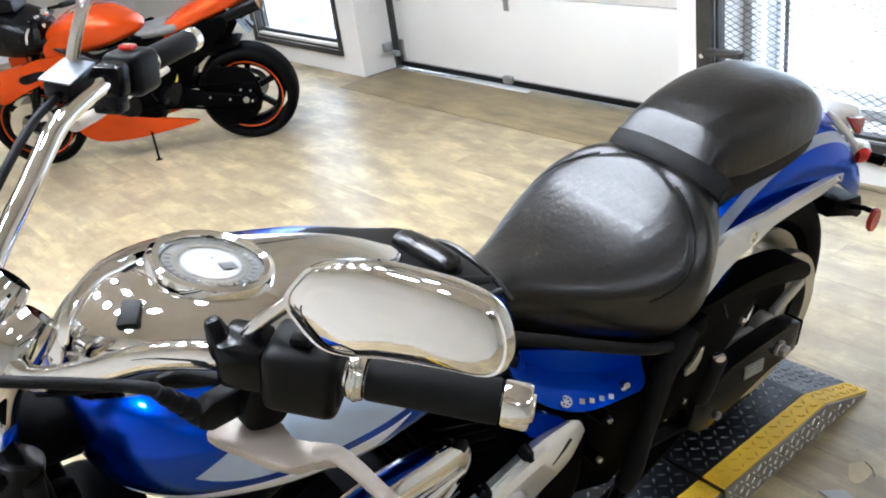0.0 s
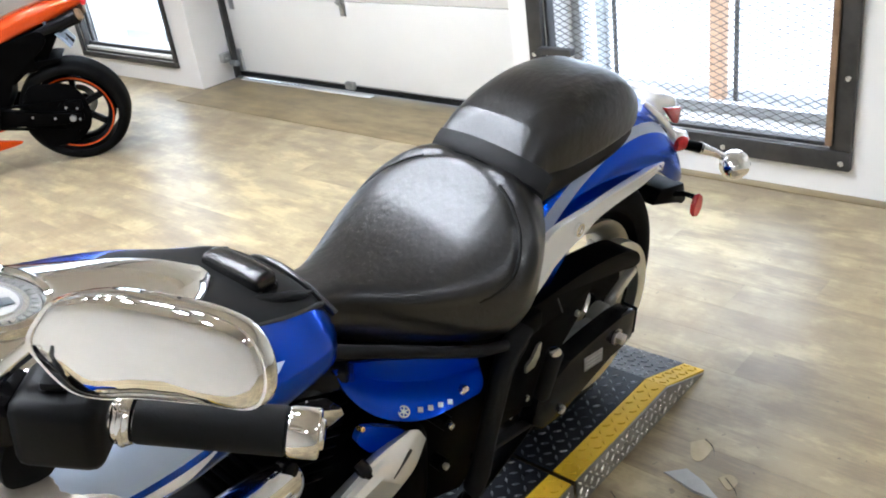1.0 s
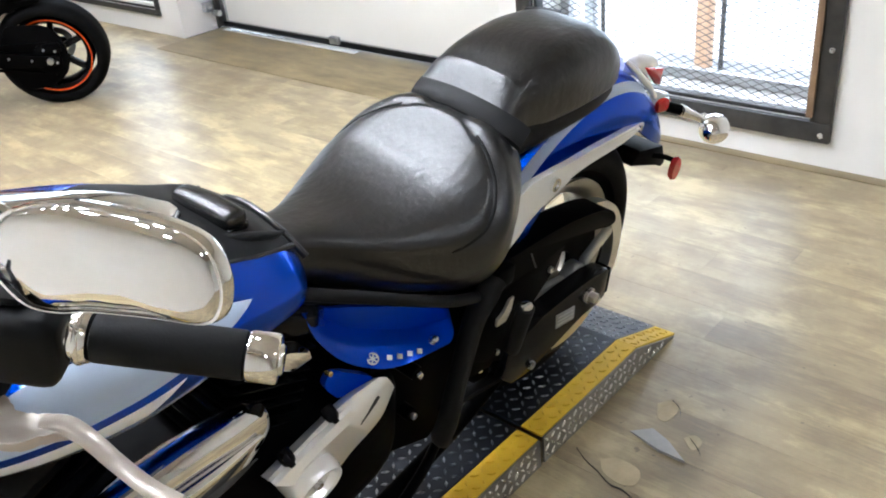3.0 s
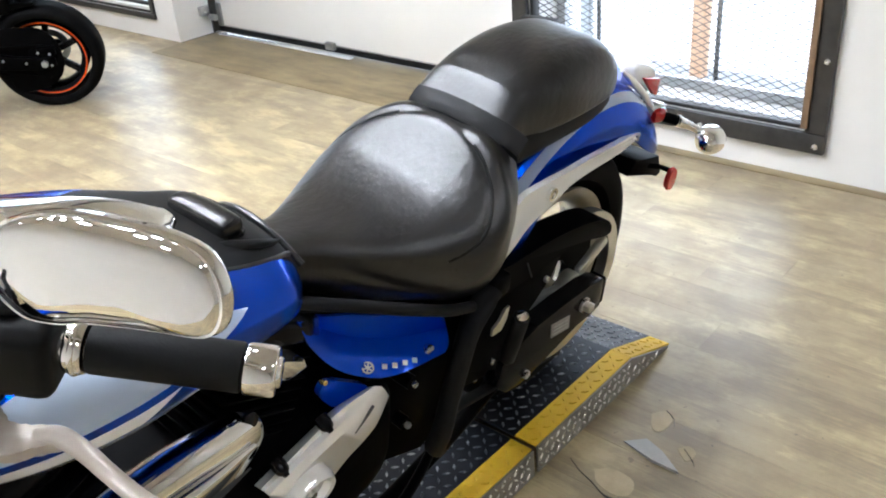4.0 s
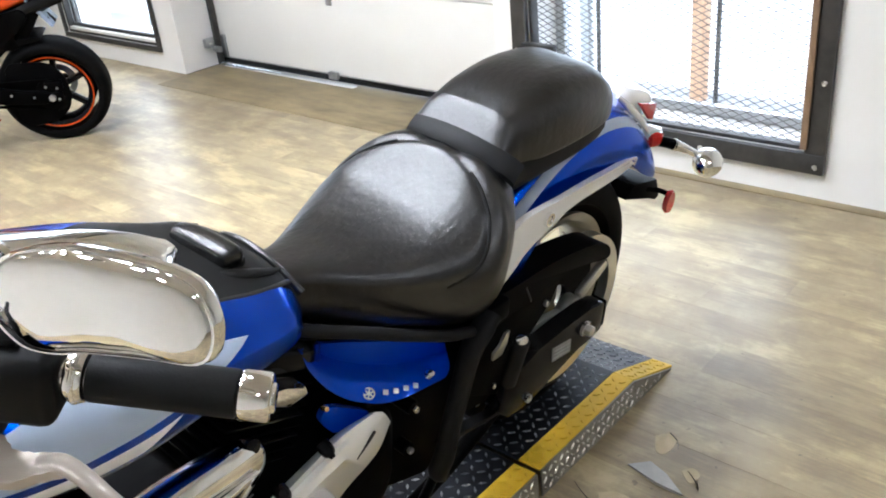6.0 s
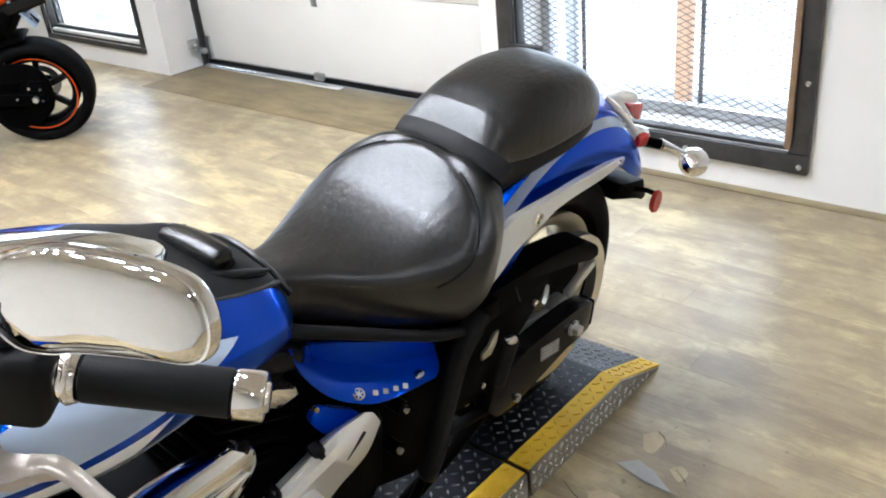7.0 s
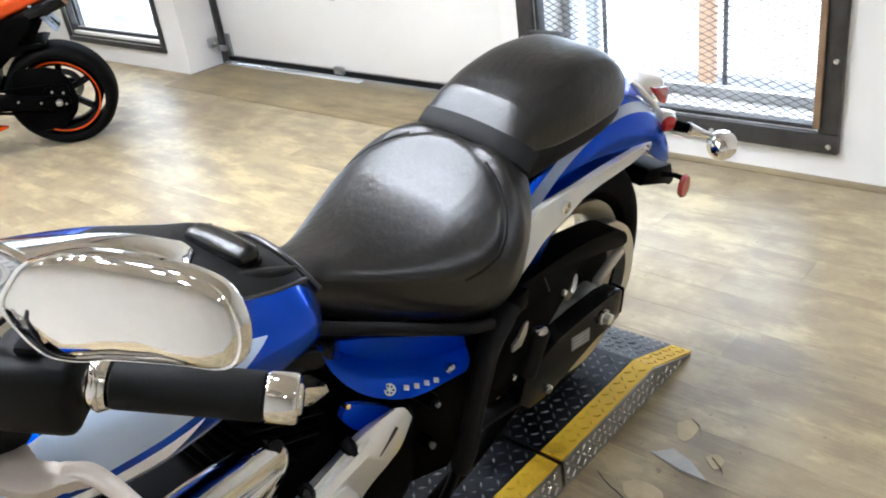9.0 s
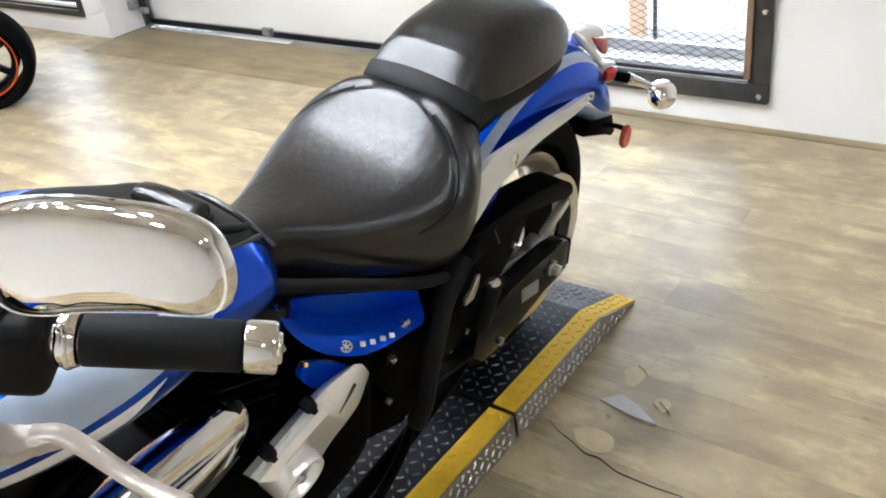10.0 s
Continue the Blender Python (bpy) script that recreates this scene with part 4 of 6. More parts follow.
        part("base_lens", hull([(0.31, 0.006, 0.63, 0.645, 0.615), (0.335, 0.014, 0.628, 0.648, 0.61), (0.36, 0.010, 0.622, 0.64, 0.605)], 16, 2.4, shift=lambda p, sg=sg: p + Vector((0, sg * 0.085, 0))), M["red_lens"], sgn, "red lens at the stalk root")
    for sg in (-1, 1):
        part("signal_mount", hull([(0.315, 0.016, 0.628, 0.65, 0.61), (0.34, 0.024, 0.628, 0.656, 0.605), (0.372, 0.018, 0.622, 0.645, 0.602)], 20, 3.0, 4, shift=lambda p, sg=sg: p + Vector((0, sg * 0.066, 0))), M["cover_metal"], b)
        part("fender_trim", tube([(0.165, sg * 0.060, 0.782), (0.215, sg * 0.066, 0.742), (0.265, sg * 0.071, 0.700), (0.310, sg * 0.075, 0.655)], 0.008, 5, 10, rads=[0.005, 0.009, 0.009, 0.006]), M["cover_metal"], b)
    br = part("plate_bracket", prism([(0.24, 0.50), (0.27, 0.53), (0.39, 0.50), (0.42, 0.44), (0.40, 0.435), (0.35, 0.465)], -0.085, 0.085, 0.004), M["blackpart"], b, "black plate bracket")
    for sg in (-1, 1):
        part("reflector_arm", tube([(0.33, sg * 0.07, 0.49), (0.365, sg * 0.10, 0.485), (0.385, sg * 0.118, 0.475)], 0.007, 4, 8), M["blackpart"], br)
        part("reflector", moved(lathe([(0.001, -0.007), (0.025, -0.007), (0.028, 0.0), (0.025, 0.006), (0.001, 0.007)], 24, "y"), pose(0.385, sg * 0.128, 0.455) @ Matrix.Diagonal((0.8, 1, 1.15, 1))), M["red_lens"], br, "round red side reflector")

    # seats
    SEAT = [(-0.782, 0.023, 0.764, 0.776, 0.733), (-0.766, 0.049, 0.752, 0.779, 0.698), (-0.703, 0.068, 0.727, 0.763, 0.644), (-0.626, 0.117, 0.703, 0.75, 0.603), (-0.546, 0.164, 0.691, 0.75, 0.569),
            (-0.465, 0.202, 0.683, 0.768, 0.538), (-0.407, 0.202, 0.693, 0.802, 0.534), (-0.362, 0.181, 0.704, 0.828, 0.544), (-0.337, 0.167, 0.712, 0.83, 0.569), (-0.316, 0.148, 0.734, 0.828, 0.616)]

    def seam_angle(x):
        """Where the sewn top panel ends round the seat's section: at the widest place in front, climbing to the top at the back."""
        knots = [(-0.80, 174), (-0.52, 178), (-0.465, 162), (-0.434, 150), (-0.407, 138), (-0.383, 122), (-0.36, 100), (-0.33, 92)]
        for (xa, va), (xb, vb) in zip(knots[:-1], knots[1:]):
            if x <= xb:
                return math.radians(va + (vb - va) * max(0, (x - xa) / (xb - xa)))
        return math.radians(92)

    def seat_ring(a, b, n=96, e=2.6):
        """One section of the rider seat: a domed panel, a groove at its seam and a fuller roll below it."""
        ring, th0 = [], seam_angle(a.x)
        for k in range(n):
            th = 2 * math.pi * k / n
            far = th if th < math.pi / 2 or th > 3 * math.pi / 2 else None
            q = (math.pi - th) % (2 * math.pi) if far is not None else th
            off = q - th0
            deep = 0.012 + 0.018 * min(1, max(0, (a.x + 0.56) / 0.12))
            f = 1 - deep * math.exp(-(off / 0.085) ** 2)
            if off > 0:
                f += 0.020 * math.exp(-((off - 0.42) / 0.22) ** 2)
            c, s = sup(math.cos(th), e), sup(math.sin(th), e)
            z = a.z + (b.x - a.z) * s * f if s > 0 else a.z + (a.z - b.y) * s * f
            ring.append(Vector((a.x, a.y * c * f, z)))
        return ring
    sa = smooth_path([(q[0], q[1], q[2]) for q in SEAT], 8)
    sb = smooth_path([(q[3], q[4], 0) for q in SEAT], 8)
    rs = part("rider_seat", skin(bmesh.new(), [seat_ring(a, b) for a, b in zip(sa, sb)]), M["leather"], b, "worn black vinyl rider seat with a sewn top panel")

    def seam_line(sg):
        pts = []
        for a, t in list(zip(sa, sb))[34::2]:
            if a.x > -0.37:
                break
            th, e = seam_angle(a.x) + 0.03, 2.6
            c, sn = sup(math.cos(th), e), sup(math.sin(th), e)
            z = a.z + (t.x - a.z) * sn if sn > 0 else a.z + (a.z - t.y) * sn
            pts.append((a.x, -sg * a.y * c * 0.975, a.z + (z - a.z) * 0.975))
        return pts
    for sg in (-1, 1):
        part("welt", tube(seam_line(sg), 0.0032, 3, 8), M["bib_leather"], rs)
        part("seat_rim", tube([(x, sg * y, z) for x, y, z in ((-0.786, 0.074, 0.684), (-0.712, 0.101, 0.660), (-0.618, 0.134, 0.620), (-0.557, 0.156, 0.596), (-0.508, 0.172, 0.580), (-0.468, 0.183, 0.568))], 0.0066, 6, 8), M["rubber"], rs, "satin black seat rim")
    pd = part("passenger_seat", hull([(-0.33, 0.098, 0.8, 0.824, 0.778), (-0.309, 0.112, 0.8, 0.846, 0.775), (-0.286, 0.113, 0.799, 0.869, 0.774), (-0.272, 0.1135, 0.799, 0.881, 0.774), (-0.256, 0.114, 0.8, 0.888, 0.775), (-0.199, 0.12, 0.801, 0.904, 0.775), (-0.099, 0.125, 0.802, 0.914, 0.772), (0.004, 0.117, 0.797, 0.905, 0.767), (0.06, 0.103, 0.791, 0.872, 0.761),
                                 (0.099, 0.085, 0.785, 0.837, 0.758), (0.125, 0.059, 0.78, 0.812, 0.758), (0.135, 0.026, 0.775, 0.791, 0.761)], 72, 3.5, 7), M["leather"], b, "black vinyl passenger seat pad")
    for sg in (-1, 1):
        part("pad_skirt", hull([(-0.325, 0.010, 0.778, 0.800, 0.752), (-0.29, 0.012, 0.778, 0.802, 0.748), (-0.15, 0.012, 0.776, 0.800, 0.748), (0.0, 0.011, 0.772, 0.794, 0.748), (0.06, 0.008, 0.766, 0.784, 0.748)], 16, 2.6, 4,
                               shift=lambda p, sg=sg: p + Vector((0, sg * (0.108 - 0.35 * max(0, p.x + 0.06) ** 1.6 * 1.6), 0))), M["bib_leather"], pd, "matte black pad skirt")
    bm = bmesh.new()
    rings = []
    for k in range(37):
        y = -0.150 + 0.247 * k / 36
        z = 0.842 - 1.3 * y * y - 8 * max(0, abs(y) - 0.125) ** 2
        x = -0.320 + 0.8 * y * y
        rings.append([(x - 0.024, y, z - 0.022), (x + 0.004, y, z + 0.000), (x + 0.006, y, z + 0.010), (x + 0.002, y, z + 0.014), (x - 0.012, y, z + 0.005), (x - 0.022, y, z - 0.004), (x - 0.026, y, z - 0.011)])
    part("seat_strap", skin(bm, rings), M["bib_leather"], b, "broad black strap across the seat joint")

    # side covers and frame
    def cover_sheet(sg):
        """A pointed panel: a hollow upper band that tucks in under the seat, a crease, and a full lower face."""
        top = smooth_path([(-0.789, 0, 0.681), (-0.724, 0, 0.638), (-0.681, 0, 0.622), (-0.631, 0, 0.601), (-0.567, 0, 0.574), (-0.492, 0, 0.538)], 5)
        mid = smooth_path([(-0.788, 0, 0.679), (-0.719, 0, 0.609), (-0.676, 0, 0.573), (-0.624, 0, 0.544), (-0.559, 0, 0.519), (-0.479, 0, 0.506)], 5)
        bot = smooth_path([(-0.788, 0, 0.677), (-0.772, 0, 0.625), (-0.736, 0, 0.566), (-0.687, 0, 0.522), (-0.624, 0, 0.495), (-0.529, 0, 0.502)], 5)
        bm = bmesh.new()
        rows = []
        n = 20
        for layer in (0, 1):
            for i in range(len(top)):
                col = []
                end = min(1.0, i / 5)
                for j in range(n + 1):
                    g = j / n
                    if g < 0.6:
                        u = g / 0.6
                        p = bot[i].lerp(mid[i], u)
                        out = (0.008 * math.sin(math.pi * u) - 0.055 * u) * end
                    else:
                        u = (g - 0.6) / 0.4
                        p = mid[i].lerp(top[i], u)
                        out = (-0.055 + 0.008 * u) * end
                    y = -0.335 - 0.29 * p.x - out + 0.008 * layer
                    col.append(bm.verts.new((p.x, -sg * y, p.z)))
                rows.append(col)
        m = len(top)
        for lay in (0, m):
            for i in range(m - 1):
                for j in range(n):
                    bm.faces.new((rows[lay + i][j], rows[lay + i + 1][j], rows[lay + i + 1][j + 1], rows[lay + i][j + 1]))
        for i in range(m - 1):
            for j in (0, n):
                bm.faces.new((rows[i][j], rows[i + 1][j], rows[m + i + 1][j], rows[m + i][j]))
        for j in range(n):
            for i in (0, m - 1):
                bm.faces.new((rows[i][j], rows[i][j + 1], rows[m + i][j + 1], rows[m + i][j]))
        return bm
    for sg in (-1, 1):
        bm = cover_sheet(sg)
        sc = part("side_cover", bm, M["blue"], b, "glossy blue side cover")
        if sg < 0:
            part("screw", moved(lathe([(0.001, -0.004), (0.006, -0.004), (0.0085, 0.0), (0.011, 0.004), (0.001, 0.004)], 18), pose(-0.544, -0.16, 0.508, -60, 0, -17)), M["chrome"], sc)
            em = pose(-0.671, -0.134, 0.53, -60, 0, -17)
            part("emblem", moved(lathe([(0.0085, -0.0015), (0.0105, -0.0015), (0.0105, 0.0015), (0.0085, 0.0015)], 24), em), M["gold"], sc, "round pale emblem")
            bm2 = bmesh.new()
            for k in range(3):
                add_box(bm2, (-0.008, -0.001, -0.0012), (0.008, 0.001, 0.0012), 0, 1, em @ pose(0, 0, 0, 0, 60 * k, 0))
            part("emblem_rays", bm2, M["gold"], sc)
            # pale slanting bars of a badge
            for x, y, z in ((-0.64, -0.143, 0.518), (-0.62, -0.148, 0.511), (-0.6, -0.153, 0.507), (-0.58, -0.157, 0.502)):
                part("badge_bar", box((-0.0046, -0.0011, -0.0046), (0.0046, 0.0011, 0.0046), 0.0008, pose(x, y, z, -60, 0, -17) @ pose(0, 0, 0, 0, 24, 0)), M["gold"], sc)
    part("lower_cover", prism(curve2([(-0.775, 0.540), (-0.758, 0.556), (-0.715, 0.526), (-0.668, 0.484), (-0.676, 0.465), (-0.735, 0.484), (-0.76, 0.510)], 4), -0.132, -0.118, 0.004), M["blue"], b, "small blue lower cover")
    part("frame_bolt", cyl((-0.774, -0.146, 0.574), (-0.774, -0.134, 0.570), 0.0045, n=12, bevel=0.001), M["brass"], b, "small brass bolt")
    part("air_box", box((-0.76, -0.045, 0.46), (-0.36, 0.045, 0.64), 0.02), M["blackpart"], b)
    part("seat_base", hull([(-0.79, 0.03, 0.70, 0.74, 0.68), (-0.7, 0.05, 0.68, 0.72, 0.65), (-0.55, 0.11, 0.65, 0.70, 0.62), (-0.42, 0.13, 0.62, 0.70, 0.59), (-0.36, 0.12, 0.62, 0.70, 0.60)], 24, 3.5, 4), M["blackpart"], b)
    for sg in (-1, 1):
        fr = part("frame_tube", tube([(x, sg * y, z) for x, y, z in ((-0.405, 0.180, 0.572), (-0.432, 0.182, 0.556), (-0.464, 0.182, 0.517), (-0.484, 0.181, 0.443), (-0.497, 0.176, 0.363), (-0.506, 0.170, 0.280), (-0.500, 0.15, 0.215), (-0.475, 0.14, 0.19))], 0.02, 6, 16, rads=[0.024, 0.024, 0.022, 0.0205, 0.0205, 0.0215, 0.021, 0.020], flat=0.72, up=(1, 0, 0.3)), M["rubber"], b, "broad black frame bracket")
        part("seat_rail", tube([(x, sg * y, z) for x, y, z in ((-0.83, 0.100, 0.742), (-0.76, 0.122, 0.708), (-0.70, 0.142, 0.681), (-0.613, 0.166, 0.638), (-0.53, 0.183, 0.598), (-0.46, 0.180, 0.565))], 0.0105, 5, 12), M["rubber"], b, "black rail under the seat")
        part("clamp", box((-0.410, sg * 0.175 - 0.016, 0.548), (-0.36, sg * 0.175 + 0.016, 0.592), 0.008), M["blackpart"], fr)
        part("lower_rail", tube([(x, sg * y, z) for x, y, z in ((-0.20, 0.10, 0.20), (-0.42, 0.10, 0.115), (-0.75, 0.12, 0.10), (-1.15, 0.12, 0.12), (-1.38, 0.08, 0.35), (-1.43, 0.04, 0.80))], 0.018, 6, 12), M["blackpart"], b)
    part("rear_frame_plate", prism([(-0.36, 0.56), (-0.64, 0.50), (-0.66, 0.24), (-0.48, 0.16), (-0.36, 0.22), (-0.33, 0.36)], -0.10, -0.085, 0.004), M["blackpart"], b)
    for x, y, z in ((-0.571, -0.150, 0.435), (-0.560, -0.130, 0.309), (-0.336, -0.150, 0.336), (-0.33, -0.108, 0.255)):
        part("frame_bolt", cyl((x, y - 0.006, z), (x, y + 0.004, z), 0.0068, n=14, bevel=0.002), M["bolt"], b)
        part("bolt_boss", cyl((x, y + 0.004, z), (x, -0.08, z), 0.014, n=14), M["blackpart"], b)
    pg = part("passenger_peg", cyl((-0.347, -0.192, 0.378), (-0.36, -0.222, 0.508), 0.0165, n=20, bevel=0.003), M["rubber"], b, "black rubber folded passenger peg")
    part("peg_tip", cyl((-0.3603, -0.2222, 0.5092), (-0.3607, -0.2224, 0.5112), 0.0125, n=20, bevel=0.002), M["chrome"], pg, "bright peg end")
    part("peg_bracket", prism([(-0.24, 0.34), (-0.30, 0.40), (-0.40, 0.40), (-0.42, 0.30), (-0.33, 0.28)], -0.135, -0.115, 0.005), M["blackpart"], b)
    part("silver_lug", prism([(-0.303, 0.463), (-0.318, 0.463), (-0.332, 0.438), (-0.353, 0.433), (-0.353, 0.414), (-0.323, 0.412), (-0.308, 0.433)], -0.157, -0.151, 0.002), M["alloy"], b)
    ss = part("side_stand", tube([(-0.93, -0.12, 0.16), (-0.95, -0.20, 0.10), (-0.97, -0.285, 0.075)], 0.013, 5, 12), M["blackpart"], b)
    part("foot", box((-1.01, -0.32, 0.050), (-0.94, -0.27, 0.064), 0.004), M["blackpart"], ss)
    part("shift_linkage", tube([(-0.44, -0.10, 0.135), (-0.56, -0.15, 0.15), (-0.74, -0.20, 0.165), (-0.90, -0.235, 0.17), (-1.05, -0.24, 0.18)], 0.011, 5, 12), M["blackpart"], b)

    # engine
    part("crankcase", hull([(-1.25, 0.07, 0.30, 0.42, 0.17), (-1.20, 0.11, 0.30, 0.48, 0.14), (-1.0, 0.13, 0.30, 0.50, 0.13), (-0.75, 0.125, 0.32, 0.50, 0.13), (-0.6, 0.11, 0.32, 0.47, 0.15), (-0.54, 0.07, 0.32, 0.42, 0.2)], 32, 4.0, 4), M["blackpart"], b, "black engine case")
    for cx, tilt, nm in ((-0.905, 24, 0), (-1.13, -24, 1)):
        m = pose(cx, 0, 0.47, 0, tilt, 0)
        cy = part("cylinder", moved(box((-0.062, -0.085, 0), (0.062, 0.085, 0.20), 0.02), m), M["blackpart"], b, "black finned cylinder")
        for k in range(9):
            bm = box((-0.080, -0.102, 0.018 + 0.019 * k), (0.080, 0.102, 0.022 + 0.019 * k), 0.0012)
            bmesh.ops.bevel(bm, geom=[e for e in bm.edges if abs((e.verts[0].co - e.verts[1].co).z) > 0.003], offset=0.02, segments=3, affect="EDGES")
            part("fin", moved(bm, m), M["blackgloss"] if k % 2 else M["blackpart"], cy)
        part("head_cover", moved(hull([(-0.09, 0.05, 0.21, 0.23, 0.19), (-0.07, 0.10, 0.21, 0.245, 0.19), (0.0, 0.11, 0.215, 0.255, 0.19), (0.07, 0.10, 0.21, 0.245, 0.19), (0.09, 0.05, 0.21, 0.23, 0.19)], 24, 3.2), m), M["blackgloss"], cy, "black head cover")

    # chrome covers on the left of the engine
    def blade():
        """A long pointed cover with two ridges and a hollow between them."""
        lines = [[(-0.683, -0.150, 0.506), (-0.753, -0.150, 0.514), (-0.795, -0.150, 0.507), (-0.862, -0.150, 0.490), (-0.925, -0.150, 0.472)],
                 [(-0.681, -0.158, 0.511), (-0.755, -0.167, 0.523), (-0.800, -0.168, 0.517), (-0.866, -0.168, 0.498), (-0.927, -0.168, 0.480)],
                 [(-0.675, -0.160, 0.509), (-0.749, -0.168, 0.512), (-0.787, -0.161, 0.495), (-0.857, -0.161, 0.477), (-0.916, -0.161, 0.459)],
                 [(-0.667, -0.162, 0.504), (-0.747, -0.173, 0.508), (-0.790, -0.174, 0.498), (-0.860, -0.174, 0.481), (-0.918, -0.174, 0.463)],
                 [(-0.659, -0.162, 0.492), (-0.730, -0.178, 0.491), (-0.776, -0.181, 0.486), (-0.843, -0.181, 0.472), (-0.900, -0.181, 0.452)],
                 [(-0.637, -0.152, 0.454), (-0.662, -0.150, 0.406), (-0.693, -0.148, 0.384), (-0.735, -0.148, 0.370), (-0.780, -0.148, 0.345)],
                 [(-0.641, -0.122, 0.454), (-0.666, -0.120, 0.406), (-0.697, -0.120, 0.384), (-0.739, -0.120, 0.370), (-0.784, -0.120, 0.345)],
                 [(-0.655, -0.122, 0.456), (-0.724, -0.122, 0.456), (-0.766, -0.122, 0.448), (-0.832, -0.122, 0.430), (-0.895, -0.122, 0.412)]]
        curves = [smooth_path(l, 5) for l in lines]
        bm = skin(bmesh.new(), [list(r) for r in zip(*curves)])
        bmesh.ops.bevel(bm, geom=[e for e in bm.edges if len(e.link_faces) == 2 and e.calc_face_angle(0) > radians(24)], offset=0.0022, segments=2, profile=0.5, affect="EDGES", clamp_overlap=True)
        return bm
    pc = part("primary_cover", blade(), M["polished"], b, "bright pointed engine side cover")
    part("cover_groove", tube([(-0.697, -0.174, 0.490), (-0.711, -0.1735, 0.478), (-0.735, -0.170, 0.450)], 0.003, 4, 8, rads=[0.0025, 0.0030, 0.0008]), M["ink"], pc)
    for x, z in ((-0.7985, 0.522), (-0.8886, 0.497)):
        cp = part("cap", moved(lathe([(0.001, -0.020), (0.0045, -0.0195), (0.006, -0.015), (0.009, -0.013), (0.0115, -0.008), (0.0125, 0.0), (0.0120, 0.010), (0.001, 0.012)], 22), pose(x, -0.166, z, 25, 0, 0)), M["blackgloss"], pc, "black domed bolt cap")
    rc = part("pulley_cover", moved(lathe([(0.001, -0.010), (0.020, -0.012), (0.024, -0.008), (0.036, -0.008), (0.041, -0.020), (0.050, -0.022), (0.056, -0.012), (0.056, 0.03), (0.001, 0.03)], 44), pose(-0.845, -0.172, 0.412, 12, 0, 0) @ Matrix.Diagonal((0.86, 1, 0.86, 1))), M["polished"], b, "round bright pulley cover")
    part("hub_bolt", cyl((-0.845, -0.190, 0.408), (-0.845, -0.180, 0.410), 0.009, n=6), M["bolt"], rc)
    lf = part("cylinder_side_cover", hull([(-0.868, 0.010, 0.578, 0.592, 0.566), (-0.885, 0.020, 0.580, 0.612, 0.548), (-0.94, 0.030, 0.588, 0.632, 0.520), (-1.02, 0.034, 0.596, 0.648, 0.510), (-1.12, 0.032, 0.602, 0.652, 0.520), (-1.20, 0.02, 0.606, 0.64, 0.555), (-1.23, 0.008, 0.606, 0.62, 0.59)], 28, 2.6, 5, shift=lambda p: p + Vector((-0.030, -0.142 - 0.10 * (-0.87 - p.x), 0))), M["chrome"], b, "leaf-shaped chrome cylinder cover")
    part("cover_rib", tube([(-0.935, -0.175, 0.585), (-1.02, -0.193, 0.60), (-1.11, -0.202, 0.61), (-1.20, -0.197, 0.612)], 0.010, 5, 10, rads=[0.004, 0.010, 0.011, 0.005]), M["chrome"], lf)
    part("cover_slit", tube([(-0.95, -0.182, 0.557), (-1.02, -0.190, 0.556), (-1.10, -0.196, 0.563)], 0.006, 5, 8, rads=[0.0015, 0.0055, 0.002], flat=0.7), M["ink"], lf)
    part("rocker_cap", cyl((-0.925, -0.160, 0.616), (-0.925, -0.130, 0.606), 0.013, 0.010, 16, 0.003), M["blackgloss"], b)
    part("chrome_wedge", prism([(-0.807, 0.628), (-0.812, 0.648), (-0.85, 0.662), (-0.885, 0.684), (-0.882, 0.652), (-0.845, 0.626)], -0.145, -0.11, 0.004), M["chrome"], b, "small chrome intake cover")

    # tank, console, bib
    tank = [(-1.392, 0.05, 0.85, 0.885, 0.81), (-1.378, 0.11, 0.86, 0.915, 0.785), (-1.325, 0.172, 0.86, 0.940, 0.755), (-1.23, 0.215, 0.853, 0.945, 0.73), (-1.13, 0.231, 0.842, 0.930, 0.72), (-1.05, 0.227, 0.83, 0.910, 0.725),
            (-0.96, 0.210, 0.81, 0.885, 0.735), (-0.88, 0.188, 0.788, 0.853, 0.735), (-0.84, 0.173, 0.78, 0.840, 0.735), (-0.815, 0.150, 0.775, 0.829, 0.735), (-0.797, 0.122, 0.77, 0.816, 0.74), (-0.788, 0.07, 0.77, 0.80, 0.75)]
    tk = part("fuel_tank", hull(tank, 72, 2.4, 7), M["tank_paint"], b, "blue fuel tank with a pale panel and white stripe")
    cs = part("console", hull([(-1.374, 0.015, 0.945, 0.957, 0.93), (-1.357, 0.050, 0.945, 0.976, 0.91), (-1.318, 0.090, 0.945, 0.994, 0.90), (-1.28, 0.115, 0.94, 1.0, 0.89), (-1.22, 0.132, 0.935, 0.995, 0.88), (-1.15, 0.132, 0.925, 0.972, 0.87), (-1.08, 0.115, 0.908, 0.946, 0.86), (-1.0, 0.09, 0.89, 0.920, 0.84), (-0.95, 0.062, 0.876, 0.902, 0.83), (-0.913, 0.022, 0.866, 0.884, 0.83)], 44, 2.6, 6), M["chrome"], b, "chrome tank console")
